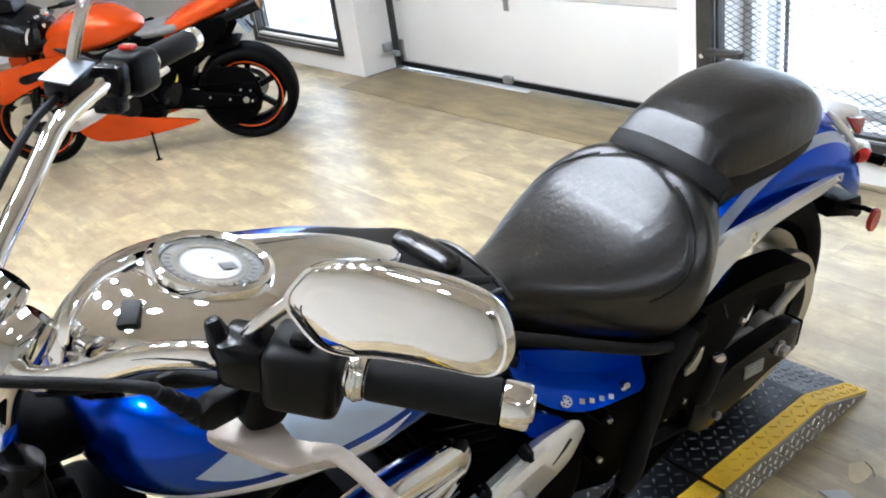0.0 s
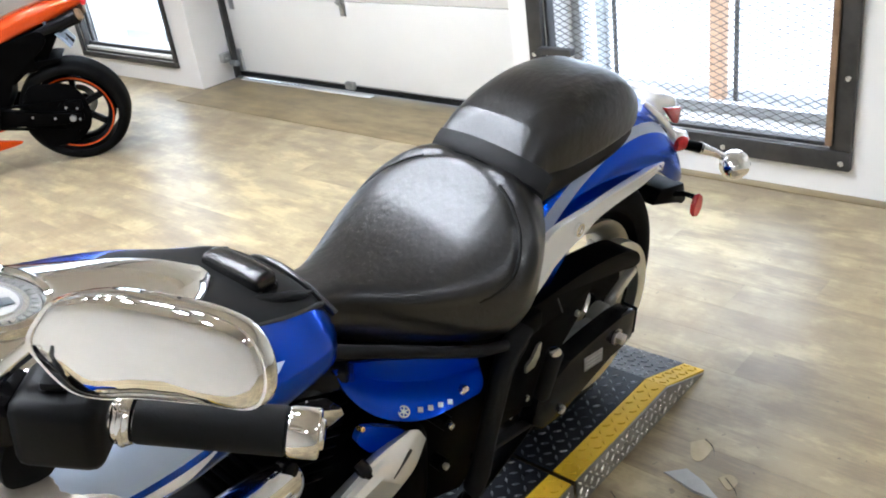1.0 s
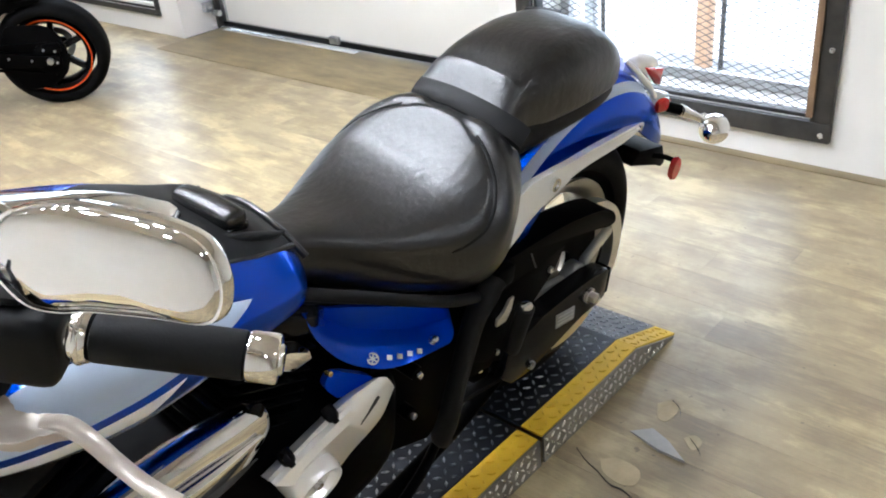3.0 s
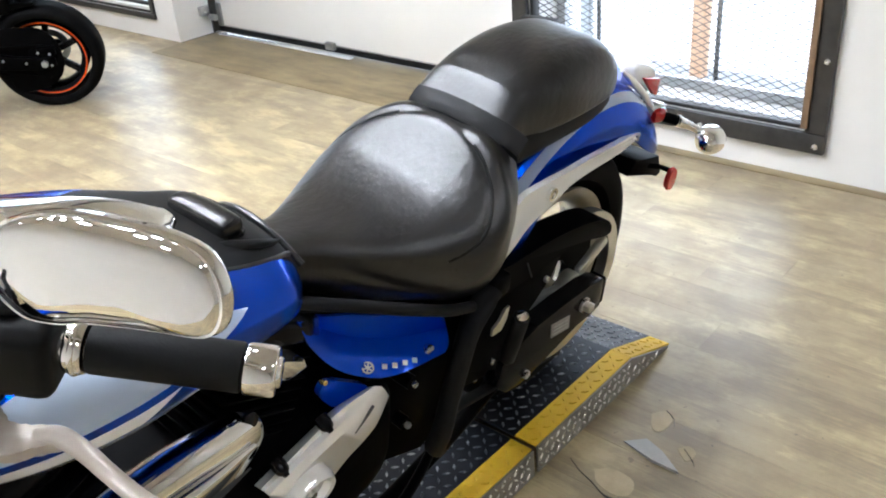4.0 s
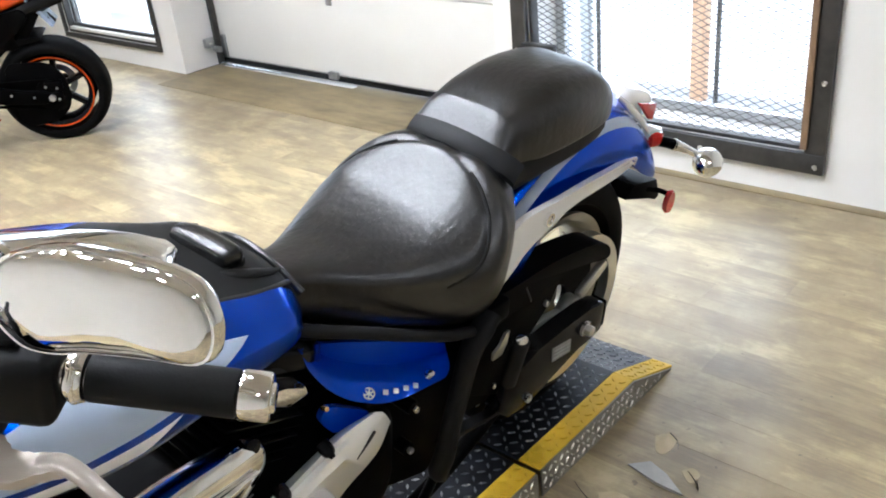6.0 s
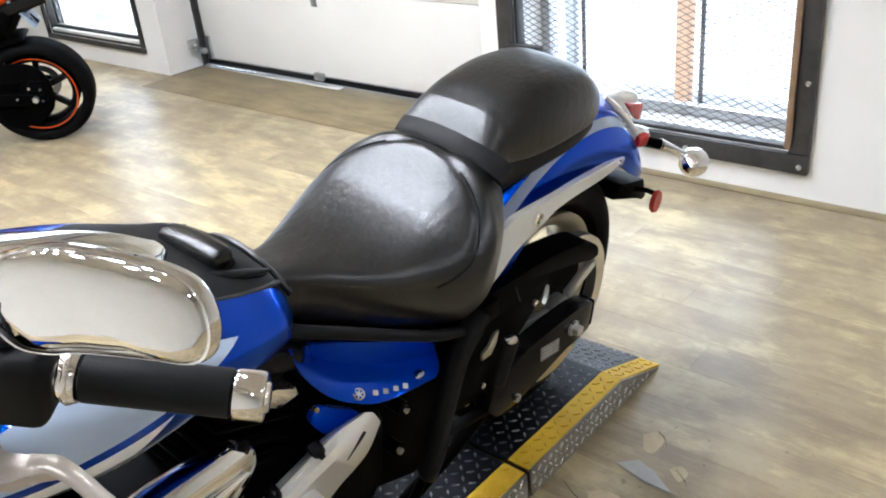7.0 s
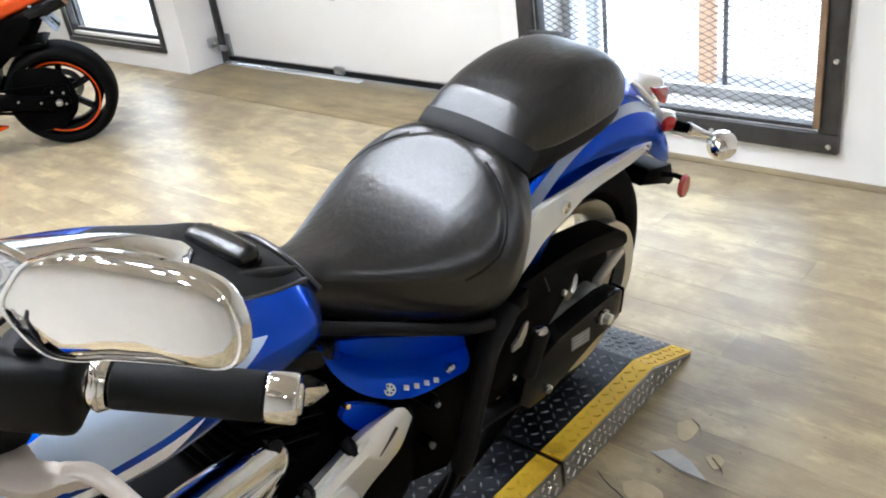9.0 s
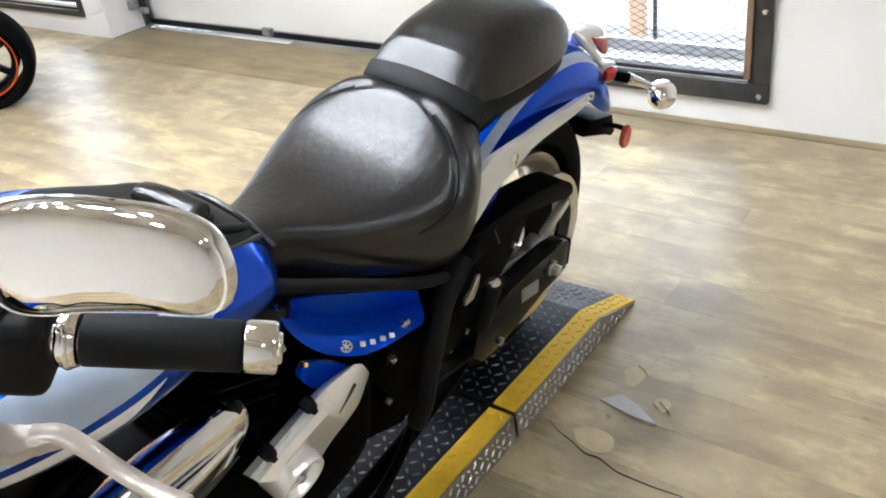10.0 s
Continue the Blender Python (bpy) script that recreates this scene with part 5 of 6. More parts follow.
    part("console_rim", hull([(-1.387, 0.02, 0.925, 0.938, 0.91), (-1.372, 0.062, 0.925, 0.954, 0.90), (-1.33, 0.104, 0.925, 0.970, 0.90), (-1.28, 0.131, 0.92, 0.975, 0.89), (-1.22, 0.147, 0.915, 0.970, 0.88), (-1.15, 0.147, 0.905, 0.949, 0.87), (-1.08, 0.130, 0.89, 0.926, 0.86), (-1.0, 0.102, 0.875, 0.902, 0.84), (-0.94, 0.065, 0.86, 0.884, 0.83), (-0.905, 0.022, 0.85, 0.866, 0.83)], 44, 3.2, 6), M["chrome"], cs)
    gm = pose(-1.188, -0.010, 0.984, 4, 17, 0)
    gz = part("gauge_bezel", moved(lathe([(0.058, -0.02), (0.076, -0.02), (0.078, 0.0), (0.075, 0.009), (0.069, 0.0115), (0.062, 0.009), (0.059, 0.002)], 56, "z"), gm), M["chrome"], cs, "round chrome gauge bezel")
    part("gauge_face", moved(lathe([(0.001, -0.002), (0.0585, -0.002), (0.0585, 0.002), (0.001, 0.002)], 40, "z"), gm), M["gauge_face"], gz, "silver dial face")
    part("dial_ring", moved(lathe([(0.040, 0.0022), (0.046, 0.0022), (0.046, 0.0034), (0.040, 0.0034)], 48, "z"), gm), M["chrome_soft"], gz)
    ticks = bmesh.new()
    for k in range(24):
        a = math.radians(-220 + 260 * k / 23)
        add_box(ticks, (0.048, -0.0006, 0.0022), (0.0555, 0.0006, 0.0028), 0, 1, gm @ pose(0, 0, 0, 0, 0, math.degrees(a)))
    part("dial_ticks", ticks, M["ink"], gz, smooth=False)
    # lamp glare at the dial's centre, put in as a pale disc
    part("dial_glare", moved(lathe([(0.001, 0.0022), (0.034, 0.0022), (0.036, 0.0030), (0.001, 0.0036)], 40, "z"), gm), M["cover_metal"], gz, "pale disc standing in for lamp glare on the dial")
    part("dial_window", moved(box((0.006, -0.020, 0.0040), (0.026, -0.004, 0.0048), 0.0003), gm), M["lid_metal"], gz)
    gg = part("gauge_glass", moved(lathe([(0.001, 0.0115), (0.03, 0.0105), (0.0585, 0.007), (0.0585, 0.006), (0.03, 0.0095), (0.001, 0.0105)], 40, "z"), gm), M["dial_glass"], gz)
    gg.visible_shadow = False
    part("key_cover", moved(box((-0.012, -0.019, 0), (0.012, 0.017, 0.012), 0.003), pose(-1.303, -0.050, 0.988, 14, -4, -38)), M["switch"], cs, "black ignition lock cover")
    def bib_sheet():
        """A leather sheet that follows the tank's top from the console's tip to the seat."""
        bm = bmesh.new()
        rings = []
        for a, z in zip(smooth_path([(q[0], q[1], q[2]) for q in tank], 7), smooth_path([(q[3], 0, 0) for q in tank], 7)):
            if not -1.03 < a.x < -0.781:
                continue
            w = min(0.10 + 0.6 * (a.x + 1.03), 0.136 - 0.13 * max(0, a.x + 0.98), a.y * 0.9)
            up, low = [], []
            for k in range(25):
                y = -w + 2 * w * k / 24
                sn = (1 - min(1, abs(y) / a.y) ** 2.4) ** (1 / 2.4)
                zz = a.z + (z.x - a.z) * sn
                edge = 1 - abs(2 * k / 24 - 1) ** 10
                up.append((a.x, y, zz + 0.002 + 0.006 * edge))
                low.append((a.x, y, zz - 0.004))
            rings.append(up + low[::-1])
        return skin(bm, rings)
    bib = part("tank_bib", bib_sheet(), M["bib_leather"], b, "black leather tank bib")
    for sg in (-1, 1):
        part("bib_welt", tube([(-0.96, 0.133 * sg, 0.871), (-0.92, 0.128 * sg, 0.856), (-0.88, 0.123 * sg, 0.840), (-0.84, 0.117 * sg, 0.827), (-0.80, 0.106 * sg, 0.812)], 0.0042, 6, 8), M["leather"], bib)
    pm = look((-0.868, -0.016, 0.861), (-0.862, -0.085, 0.863)) @ Matrix.Diagonal((0.80, 0.80, 0.80, 1)) @ pose(0, 0, 0, 0, 90, 0) @ pose(0, 0, 0, 90, 0, 0)
    pouch = part("pouch", moved(hull([(-0.072, 0.012, 0, 0.010, -0.016), (-0.066, 0.022, 0, 0.017, -0.022), (-0.03, 0.026, 0, 0.021, -0.026), (0.02, 0.026, 0, 0.021, -0.026), (0.064, 0.024, 0, 0.019, -0.022), (0.073, 0.014, 0, 0.010, -0.014)], 32, 3.0, 5), pm), M["pouch_leather"], bib, "small black leather pouch with a stitched flap")
    part("flap", moved(hull([(-0.066, 0.018, 0.012, 0.022, 0.004), (-0.058, 0.027, 0.012, 0.0245, 0.002), (0.0, 0.029, 0.012, 0.0255, 0.001), (0.062, 0.028, 0.012, 0.0245, 0.002), (0.073, 0.018, 0.012, 0.020, 0.004)], 28, 3.2, 5), pm), M["pouch_leather"], pouch)
    part("stitching", moved(tube([(-0.060, -0.0285, 0.012), (0.0, -0.0302, 0.013), (0.064, -0.0285, 0.012)], 0.0012, 5, 6), pm), M["rubber"], pouch)
    part("bib_fold", tube([(-0.905, -0.075, 0.862), (-0.872, -0.088, 0.852), (-0.83, -0.094, 0.838), (-0.80, -0.088, 0.826)], 0.006, 5, 10, rads=[0.004, 0.010, 0.009, 0.003], flat=0.6), M["bib_leather"], bib)
    part("seat_welt", tube([(-0.772, -0.100, 0.775), (-0.783, -0.06, 0.808), (-0.787, 0.0, 0.822), (-0.783, 0.06, 0.808), (-0.772, 0.100, 0.775)], 0.006, 5, 8), M["leather"], bib)

    # handlebar and controls
    LB = [(-1.43, -0.045, 1.0), (-1.425, -0.10, 1.005), (-1.395, -0.18, 1.045), (-1.345, -0.255, 1.088), (-1.292, -0.332, 1.106), (-1.238, -0.394, 1.097), (-1.17, -0.473, 1.085)]
    RB = [(-1.425, 0.045, 1.0), (-1.40, 0.10, 1.02), (-1.315, 0.18, 1.068), (-1.245, 0.25, 1.10), (-1.165, 0.315, 1.105), (-1.09, 0.375, 1.095), (-0.99, 0.455, 1.078)]
    bar = part("handlebar", tube(LB[::-1] + [(-1.432, 0.0, 0.998)] + RB, 0.0135, 6, 16), M["chrome"], b, "chrome pullback handlebar")
    for y in (-0.045, 0.045):
        part("riser", tube([(-1.47, y, 0.92), (-1.452, y, 0.97), (-1.43, y, 1.0), (-1.405, y, 1.018), (-1.388, y, 1.03)], 0.02, 5, 20, rads=[0.02, 0.026, 0.030, 0.027, 0.020]), M["chrome"], bar)
    for nm, r0, r1, sg in (("left", Vector((-1.228, -0.404, 1.095)), Vector((-1.158, -0.487, 1.083)), -1), ("right", Vector((-1.06, 0.398, 1.091)), Vector((-0.965, 0.474, 1.075)), 1)):
        d = (r1 - r0).normalized()
        gp = part("grip", cyl(r0, r1, 0.0190, n=28, bevel=0.002), M["grip"], bar, "black rubber grip")
        rings = []
        bm = bmesh.new()
        add_cyl(bm, r0 - d * 0.016, r0 - d * 0.001, 0.0205, n=28, bevel=0.003)
        add_cyl(bm, r0 - d * 0.011, r0 - d * 0.006, 0.0222, n=28, bevel=0.002)
        part("grip_ring", bm, M["chrome"], gp, "chrome grip collar")
        bm = cyl(r1 + d * 0.001, r1 + d * 0.025, 0.0196, n=28, bevel=0.003)
        add_cyl(bm, r1 + d * 0.022, r1 + d * 0.028, 0.012, n=20, bevel=0.002)
        part("bar_end", bm, M["chrome"], gp, "chrome bar end")
        # switch housing
        q = d.to_track_quat("X", "Z").to_matrix().to_4x4()
        c = r0 - d * 0.052
        bm = box((-0.032, -0.03, -0.034), (0.033, 0.03, 0.028), 0.011, Matrix.Translation(c) @ q, 3)
        sh = part("switch_housing", bm, M["switch"], bar, "black switch housing")
        part("switch_button", moved(box((-0.012, -0.012, 0.029), (0.006, 0.010, 0.037), 0.003), Matrix.Translation(c) @ q), M["red_lens"] if sg > 0 else M["switch"], sh)
        c2 = r0 - d * 0.105
        perch = part("lever_perch", moved(box((-0.02, -0.022, -0.024), (0.022, 0.022, 0.022), 0.008), Matrix.Translation(c2) @ q), M["blackgloss"], bar, "black lever perch")
        if sg > 0:
            part("perch_arm", moved(box((-0.015, -0.012, -0.05), (0.018, 0.03, -0.02), 0.006), Matrix.Translation(c2) @ q), M["blackgloss"], perch)
            continue
        part("perch_arm", prism(curve2([(-1.282, 1.096), (-1.260, 1.090), (-1.254, 1.069), (-1.262, 1.038), (-1.275, 1.018), (-1.305, 1.026), (-1.308, 1.045), (-1.302, 1.063), (-1.289, 1.081)], 3), -0.328, -0.296, 0.005), M["switch"], perch)
        part("cable_arm", prism([(-1.298, 1.068), (-1.298, 1.038), (-1.335, 1.037), (-1.346, 1.047), (-1.344, 1.060), (-1.330, 1.067)], -0.318, -0.298, 0.004), M["switch"], perch)
        part("pivot_screw", cyl((-1.288, -0.331, 1.068), (-1.288, -0.324, 1.068), 0.0065, n=14, bevel=0.0015), M["blackgloss"], perch)
        part("perch_lug", cyl((-1.286, -0.318, 1.024), (-1.286, -0.318, 1.004), 0.008, n=14, bevel=0.002), M["switch"], perch)
    blade_top = [(-1.331, -0.293), (-1.301, -0.288), (-1.276, -0.326), (-1.279, -0.343), (-1.276, -0.360), (-1.263, -0.369), (-1.252, -0.392), (-1.264, -0.398), (-1.276, -0.388), (-1.290, -0.384), (-1.303, -0.373), (-1.319, -0.337), (-1.332, -0.306)]
    flat = Matrix(((1, 0, 0, 0), (0, 0, 1, 0), (0, 1, 0, 0), (0, 0, 0, 1)))
    lever = part("clutch_lever", moved(prism(curve2(blade_top, 3), 1.009, 1.019, 0.003), flat), M["silver_paint"], bar, "silver clutch lever")
    part("lever_arm", tube([(-1.272, -0.375, 1.014), (-1.261, -0.388, 1.017), (-1.255, -0.412, 1.015), (-1.253, -0.445, 1.013), (-1.25, -0.48, 1.012), (-1.244, -0.51, 1.012)], 0.01, 6, 14, rads=[0.010, 0.0095, 0.0082, 0.0075, 0.0075, 0.008], flat=0.62), M["silver_paint"], lever)
    part("brake_lever", tube([(-1.21, 0.33, 1.055), (-1.165, 0.37, 1.045), (-1.12, 0.40, 1.042), (-1.06, 0.45, 1.035), (-1.0, 0.50, 1.03)], 0.009, 6, 12, rads=[0.012, 0.011, 0.008, 0.0075, 0.009], flat=0.75), M["silver_paint"], bar, "silver brake lever")
    part("clutch_cable", tube([(-1.467, -0.212, 1.102), (-1.43, -0.245, 1.101), (-1.392, -0.275, 1.096), (-1.37, -0.297, 1.094), (-1.364, -0.304, 1.089)], 0.006, 6, 10, rads=[0.0055, 0.0055, 0.0055, 0.006, 0.006]), M["rubber"], bar, "black clutch cable")
    boot = bmesh.new()
    for k in range(4):
        f = k / 3
        q = Vector((-1.364, -0.304, 1.089)).lerp(Vector((-1.343, -0.306, 1.059)), f)
        q2 = q + Vector((0.0045, -0.0005, -0.0060))
        add_cyl(boot, q, q2, 0.0075 + 0.0025 * f, 0.0085 + 0.0025 * f, 14, 0.001)
    add_cyl(boot, (-1.368, -0.304, 1.094), (-1.334, -0.307, 1.048), 0.006, 0.0085, 14, 0.001)
    part("cable_boot", boot, M["rubber"], bar, "ribbed rubber cable boot")
    part("switch_cable", tube([(-1.30, -0.30, 1.06), (-1.33, -0.25, 1.055), (-1.37, -0.17, 1.01), (-1.42, -0.08, 0.97)], 0.006, 6, 10), M["rubber"], bar)
    part("lead_plug", tube([(-1.351, -0.25, 1.058), (-1.336, -0.25, 1.052), (-1.309, -0.25, 1.037), (-1.280, -0.25, 1.025)], 0.006, 5, 12, rads=[0.005, 0.0085, 0.0075, 0.004]), M["switch"], bar, "black plug on a wiring lead")
    res = part("brake_reservoir", box((-0.031, -0.021, -0.016), (0.031, 0.021, 0.010), 0.006, pose(-1.205, 0.31, 1.128, 6, -4, 38)), M["blackgloss"], bar, "black brake fluid reservoir")
    part("reservoir_lid", box((-0.033, -0.023, 0.011), (0.033, 0.023, 0.015), 0.003, pose(-1.205, 0.31, 1.128, 6, -4, 38)), M["lid_metal"], res)

    def mirror(origin, along, front):
        """A domed shell on a blunt teardrop outline; along: the outline's long way, front: the way the dome bulges."""
        o, d, n = Vector(origin), Vector(along).normalized(), Vector(front)
        n = (n - d * n.dot(d)).normalized()
        up = d.cross(n) if d.cross(n).z > 0 else n.cross(d)
        shape = [(p[0], p[1]) for p in curve2([(0.0, 0.0), (0.012, 0.022), (0.03, 0.04), (0.072, 0.057), (0.116, 0.064), (0.156, 0.067), (0.184, 0.062), (0.197, 0.045), (0.199, 0.025), (0.188, 0.010), (0.15, 0.001), (0.10, -0.012), (0.069, -0.023), (0.039, -0.027), (0.012, -0.014)], 4)]
        c = Vector((0.112, 0.022))
        bm = bmesh.new()
        rings = []
        for f, h in ((0.02, -0.004), (0.93, -0.004), (0.97, -0.003), (1.0, 0.001), (1.0, 0.006), (0.985, 0.010), (0.955, 0.0095), (0.94, 0.0115), (0.88, 0.0145), (0.75, 0.0178), (0.55, 0.0203), (0.3, 0.0218), (0.02, 0.0222)):
            ring = []
            for x, z in shape:
                q = c + (Vector((x, z)) - c) * f
                ring.append(o + d * q.x + up * q.y + n * h)
            rings.append(ring)
        return skin(bm, rings)
    mr = part("mirror", mirror((-1.264, -0.358, 1.170), (0.27, -0.963, 0), (-0.963, -0.27, 0.24)), M["chrome"], bar, "chrome teardrop mirror")
    part("mirror_stem", tube([(-1.296, -0.322, 1.118), (-1.284, -0.333, 1.137), (-1.262, -0.350, 1.158), (-1.250, -0.362, 1.170)], 0.0065, 5, 12), M["chrome"], mr)
    part("stem_foot", cyl((-1.305, -0.312, 1.10), (-1.312, -0.308, 1.142), 0.016, 0.007, 18, 0.003), M["blackgloss"], mr)
    mr2 = part("mirror", mirror((-1.115, 0.37, 1.225), (0.40, 0.917, 0), (-0.917, 0.40, 0.25)), M["chrome"], bar, "chrome teardrop mirror")
    part("mirror_stem", tube([(-1.19, 0.335, 1.11), (-1.185, 0.335, 1.15), (-1.15, 0.34, 1.215), (-1.11, 0.375, 1.24)], 0.0085, 5, 12), M["chrome"], mr2)

    # headlamp, fork and front wheel
    hl = part("headlamp", moved(lathe([(0.001, 0.10), (0.05, 0.092), (0.085, 0.06), (0.098, 0.0), (0.098, -0.05), (0.001, -0.05)], 40, "x"), pose(-1.535, -0.01, 0.90, 0, 10, 0)), M["chrome"], b, "chrome headlamp bucket")
    part("headlamp_lens", moved(lathe([(0.001, -0.075), (0.06, -0.068), (0.092, -0.051), (0.092, -0.0505), (0.001, -0.0505)], 40, "x"), pose(-1.535, -0.01, 0.90, 0, 10, 0)), M["glass"], hl)
    part("fork_yoke", box((-1.53, -0.12, 0.90), (-1.455, 0.12, 0.925), 0.012), M["blackpart"], b)
    part("headstock_cover", hull([(-1.46, 0.05, 0.66, 0.73, 0.56), (-1.43, 0.085, 0.66, 0.745, 0.52), (-1.38, 0.09, 0.65, 0.74, 0.50), (-1.34, 0.05, 0.64, 0.72, 0.52)], 28, 3.0, 4), M["blackpart"], b, "black headstock cover")
    part("headstock_bridge", hull([(-1.475, 0.04, 0.865, 0.895, 0.835), (-1.43, 0.055, 0.865, 0.90, 0.837), (-1.37, 0.05, 0.865, 0.895, 0.835)], 20, 3.0, 4), M["blackpart"], b)
    part("fork_cover", hull([(-1.66, 0.08, 0.70, 0.84, 0.56), (-1.60, 0.12, 0.72, 0.89, 0.54), (-1.46, 0.12, 0.72, 0.89, 0.54), (-1.44, 0.09, 0.72, 0.87, 0.56)], 24, 4.0, 4), M["blackpart"], b, "black fork shroud")
    part("wiring_loom", tube([(-1.46, -0.12, 0.90), (-1.465, -0.13, 0.80), (-1.42, -0.12, 0.66), (-1.33, -0.10, 0.50)], 0.012, 6, 10), M["rubber"], b)
    part("throttle_cable", tube([(-1.46, 0.02, 0.80), (-1.42, 0.01, 0.797), (-1.38, -0.005, 0.803), (-1.34, -0.02, 0.80)], 0.004, 5, 8), M["rubber"], b)
    part("brake_hose", tube([(-1.44, 0.06, 0.98), (-1.425, 0.115, 1.03), (-1.345, 0.195, 1.075), (-1.275, 0.262, 1.105), (-1.225, 0.30, 1.115)], 0.006, 6, 10), M["rubber"], b, "black brake hose beside the handlebar")
    part("radiator", box((-1.36, -0.10, 0.20), (-1.30, 0.10, 0.52), 0.012), M["blackpart"], b)
    part("steering_head", cyl((-1.475, 0, 0.93), (-1.545, 0, 0.70), 0.032, n=24, bevel=0.004), M["blackpart"], b)
    for y in (-0.10, 0.10):
        part("fork_leg", cyl((-1.46, y, 0.92), (-1.70, y, 0.32), 0.025, 0.03, 20, 0.003), M["blackgloss"], b)
    wheel(b, "front_wheel", -1.70, 0.32, 0.13, 0.235, 5, M["alloy"])

    def front_fender():
        bm = bmesh.new()
        rings = []
        for i in range(25):
            ph = math.radians(20 + 130 * i / 24)
            ring = []
            for r0, w in ((0.338, 0.075), (0.332, 0.070)):
                pts = []
                for k in range(13):
                    th = math.pi * k / 12
                    r = r0 - 0.05 + 0.06 * sup(math.sin(th), 2.5)
                    pts.append((-1.70 + r * math.cos(ph), w * sup(math.cos(th), 2.5), 0.32 + r * math.sin(ph)))
                ring += pts if r0 > 0.335 else pts[::-1]
            rings.append(ring)
        return skin(bm, rings)
    part("front_fender", front_fender(), M["blue"], b)
    for sg in (1,):
        part("exhaust_pipe", tube([(-1.18, 0.10, 0.55), (-1.28, 0.17, 0.42), (-1.15, 0.20, 0.22), (-0.7, 0.21, 0.20), (0.1, 0.22, 0.24), (0.45, 0.22, 0.27)], 0.03, 6, 18, rads=[0.022, 0.022, 0.024, 0.03, 0.05, 0.048]), M["chrome"], b, "chrome exhaust pipe")
    return b


CRUISER = cruiser()


# ---- the orange sport bike by the window ----
def sport_bike():
    b = thing("sport_motorcycle", pose(2.145, 4.665, 0.001, 9, 0, -38), "orange and black sport motorcycle parked on its side stand", "motorcycle")
    b.scale = (0.88, 0.88, 0.88)
    R = 0.315
    # rear wheel: black rim with an orange line
    rw = wheel(b, "rear_wheel", 0.0, R, 0.19, 0.222, 6, M["blackgloss"])
    part("rim_stripe", moved(lathe([(0.216, -0.076), (0.224, -0.078), (0.224, -0.074), (0.216, -0.072)], 64), pose(0, 0, R)), M["orange"], rw, "orange rim stripe")
    bm = lathe([(0.05, -0.115), (0.095, -0.115), (0.102, -0.110), (0.102, -0.105), (0.05, -0.105)], 44)
    part("sprocket", moved(bm, pose(0, 0, R)), M["blackpart"], rw, "dark chain sprocket")
    part("axle_nut", cyl((0, -0.165, R), (0, -0.14, R), 0.02, n=6, bevel=0.003), M["galv"], rw)
    part("brake_disc", moved(lathe([(0.07, 0.10), (0.11, 0.10), (0.11, 0.105), (0.07, 0.105)], 40), pose(0, 0, R)), M["galv"], rw)
    arm = [(0.06, 0.34), (0.06, 0.29), (-0.05, 0.275), (-0.35, 0.32), (-0.58, 0.36), (-0.58, 0.45), (-0.40, 0.45), (-0.15, 0.37)]
    for y0, y1 in ((-0.145, -0.118), (0.118, 0.145)):
        part("swingarm", prism(arm, y0, y1, 0.008), M["blackpart"], b)
    part("chain", prism([(0.0, 0.42), (-0.55, 0.45), (-0.55, 0.435), (0.0, 0.405)], -0.117, -0.103, 0.0), M["blackpart"], b)
    part("chain_lower", prism([(0.0, 0.222), (-0.55, 0.345), (-0.55, 0.33), (0.0, 0.208)], -0.117, -0.103, 0.0), M["blackpart"], b)
    part("sprocket_guard", prism(curve2([(-0.22, 0.17), (-0.22, 0.50), (-0.08, 0.525), (0.03, 0.50), (0.085, 0.42), (0.095, 0.32), (0.06, 0.21), (-0.06, 0.14)], 4), -0.100, -0.088, 0.003), M["blackpart"], b)
    part("caliper", box((-0.03, -0.135, 0.35), (0.07, -0.105, 0.41), 0.01), M["blackpart"], b)
    for k, (bx, bz) in enumerate(((-0.02, 0.385), (0.035, 0.30), (-0.10, 0.33), (-0.22, 0.36), (0.04, 0.37))):
        part("bolt", cyl((bx, -0.152, bz), (bx, -0.145, bz), 0.007, n=8), M["galv"], b)
    # front wheel and fork
    fw = wheel(b, "front_wheel", -1.40, 0.30, 0.12, 0.222, 6, M["blackgloss"])
    part("rim_stripe", moved(lathe([(0.216, -0.05), (0.224, -0.052), (0.224, -0.048), (0.216, -0.046)], 64), pose(-1.40, 0, 0.30)), M["orange"], fw)
    for y in (-0.075, 0.075):
        part("brake_disc", moved(lathe([(0.085, y - 0.0025), (0.155, y - 0.0025), (0.155, y + 0.0025), (0.085, y + 0.0025)], 44), pose(-1.40, 0, 0.30)), M["alloy"], fw)
        lg = part("fork_leg", cyl((-1.39, y * 1.3, 0.28), (-1.16, y * 1.3, 0.90), 0.03, 0.024, 18, 0.003), M["blackgloss"], b)
        part("caliper", box((-1.36, y * 1.3 - 0.025, 0.34), (-1.28, y * 1.3 + 0.025, 0.44), 0.01), M["gold"], lg)

    def front_mudguard():
        bm = bmesh.new()
        rings = []
        for i in range(21):
            ph = math.radians(10 + 125 * i / 20)
            ring = []
            for r0, w in ((0.325, 0.075), (0.319, 0.070)):
                pts = [(-1.40 + (r0 - 0.04 + 0.05 * sup(math.sin(math.pi * k / 12), 2.5)) * math.cos(ph), w * sup(math.cos(math.pi * k / 12), 2.5), 0.30 + (r0 - 0.04 + 0.05 * sup(math.sin(math.pi * k / 12), 2.5)) * math.sin(ph)) for k in range(13)]
                ring += pts if r0 > 0.32 else pts[::-1]
            rings.append(ring)
        return skin(bm, rings)
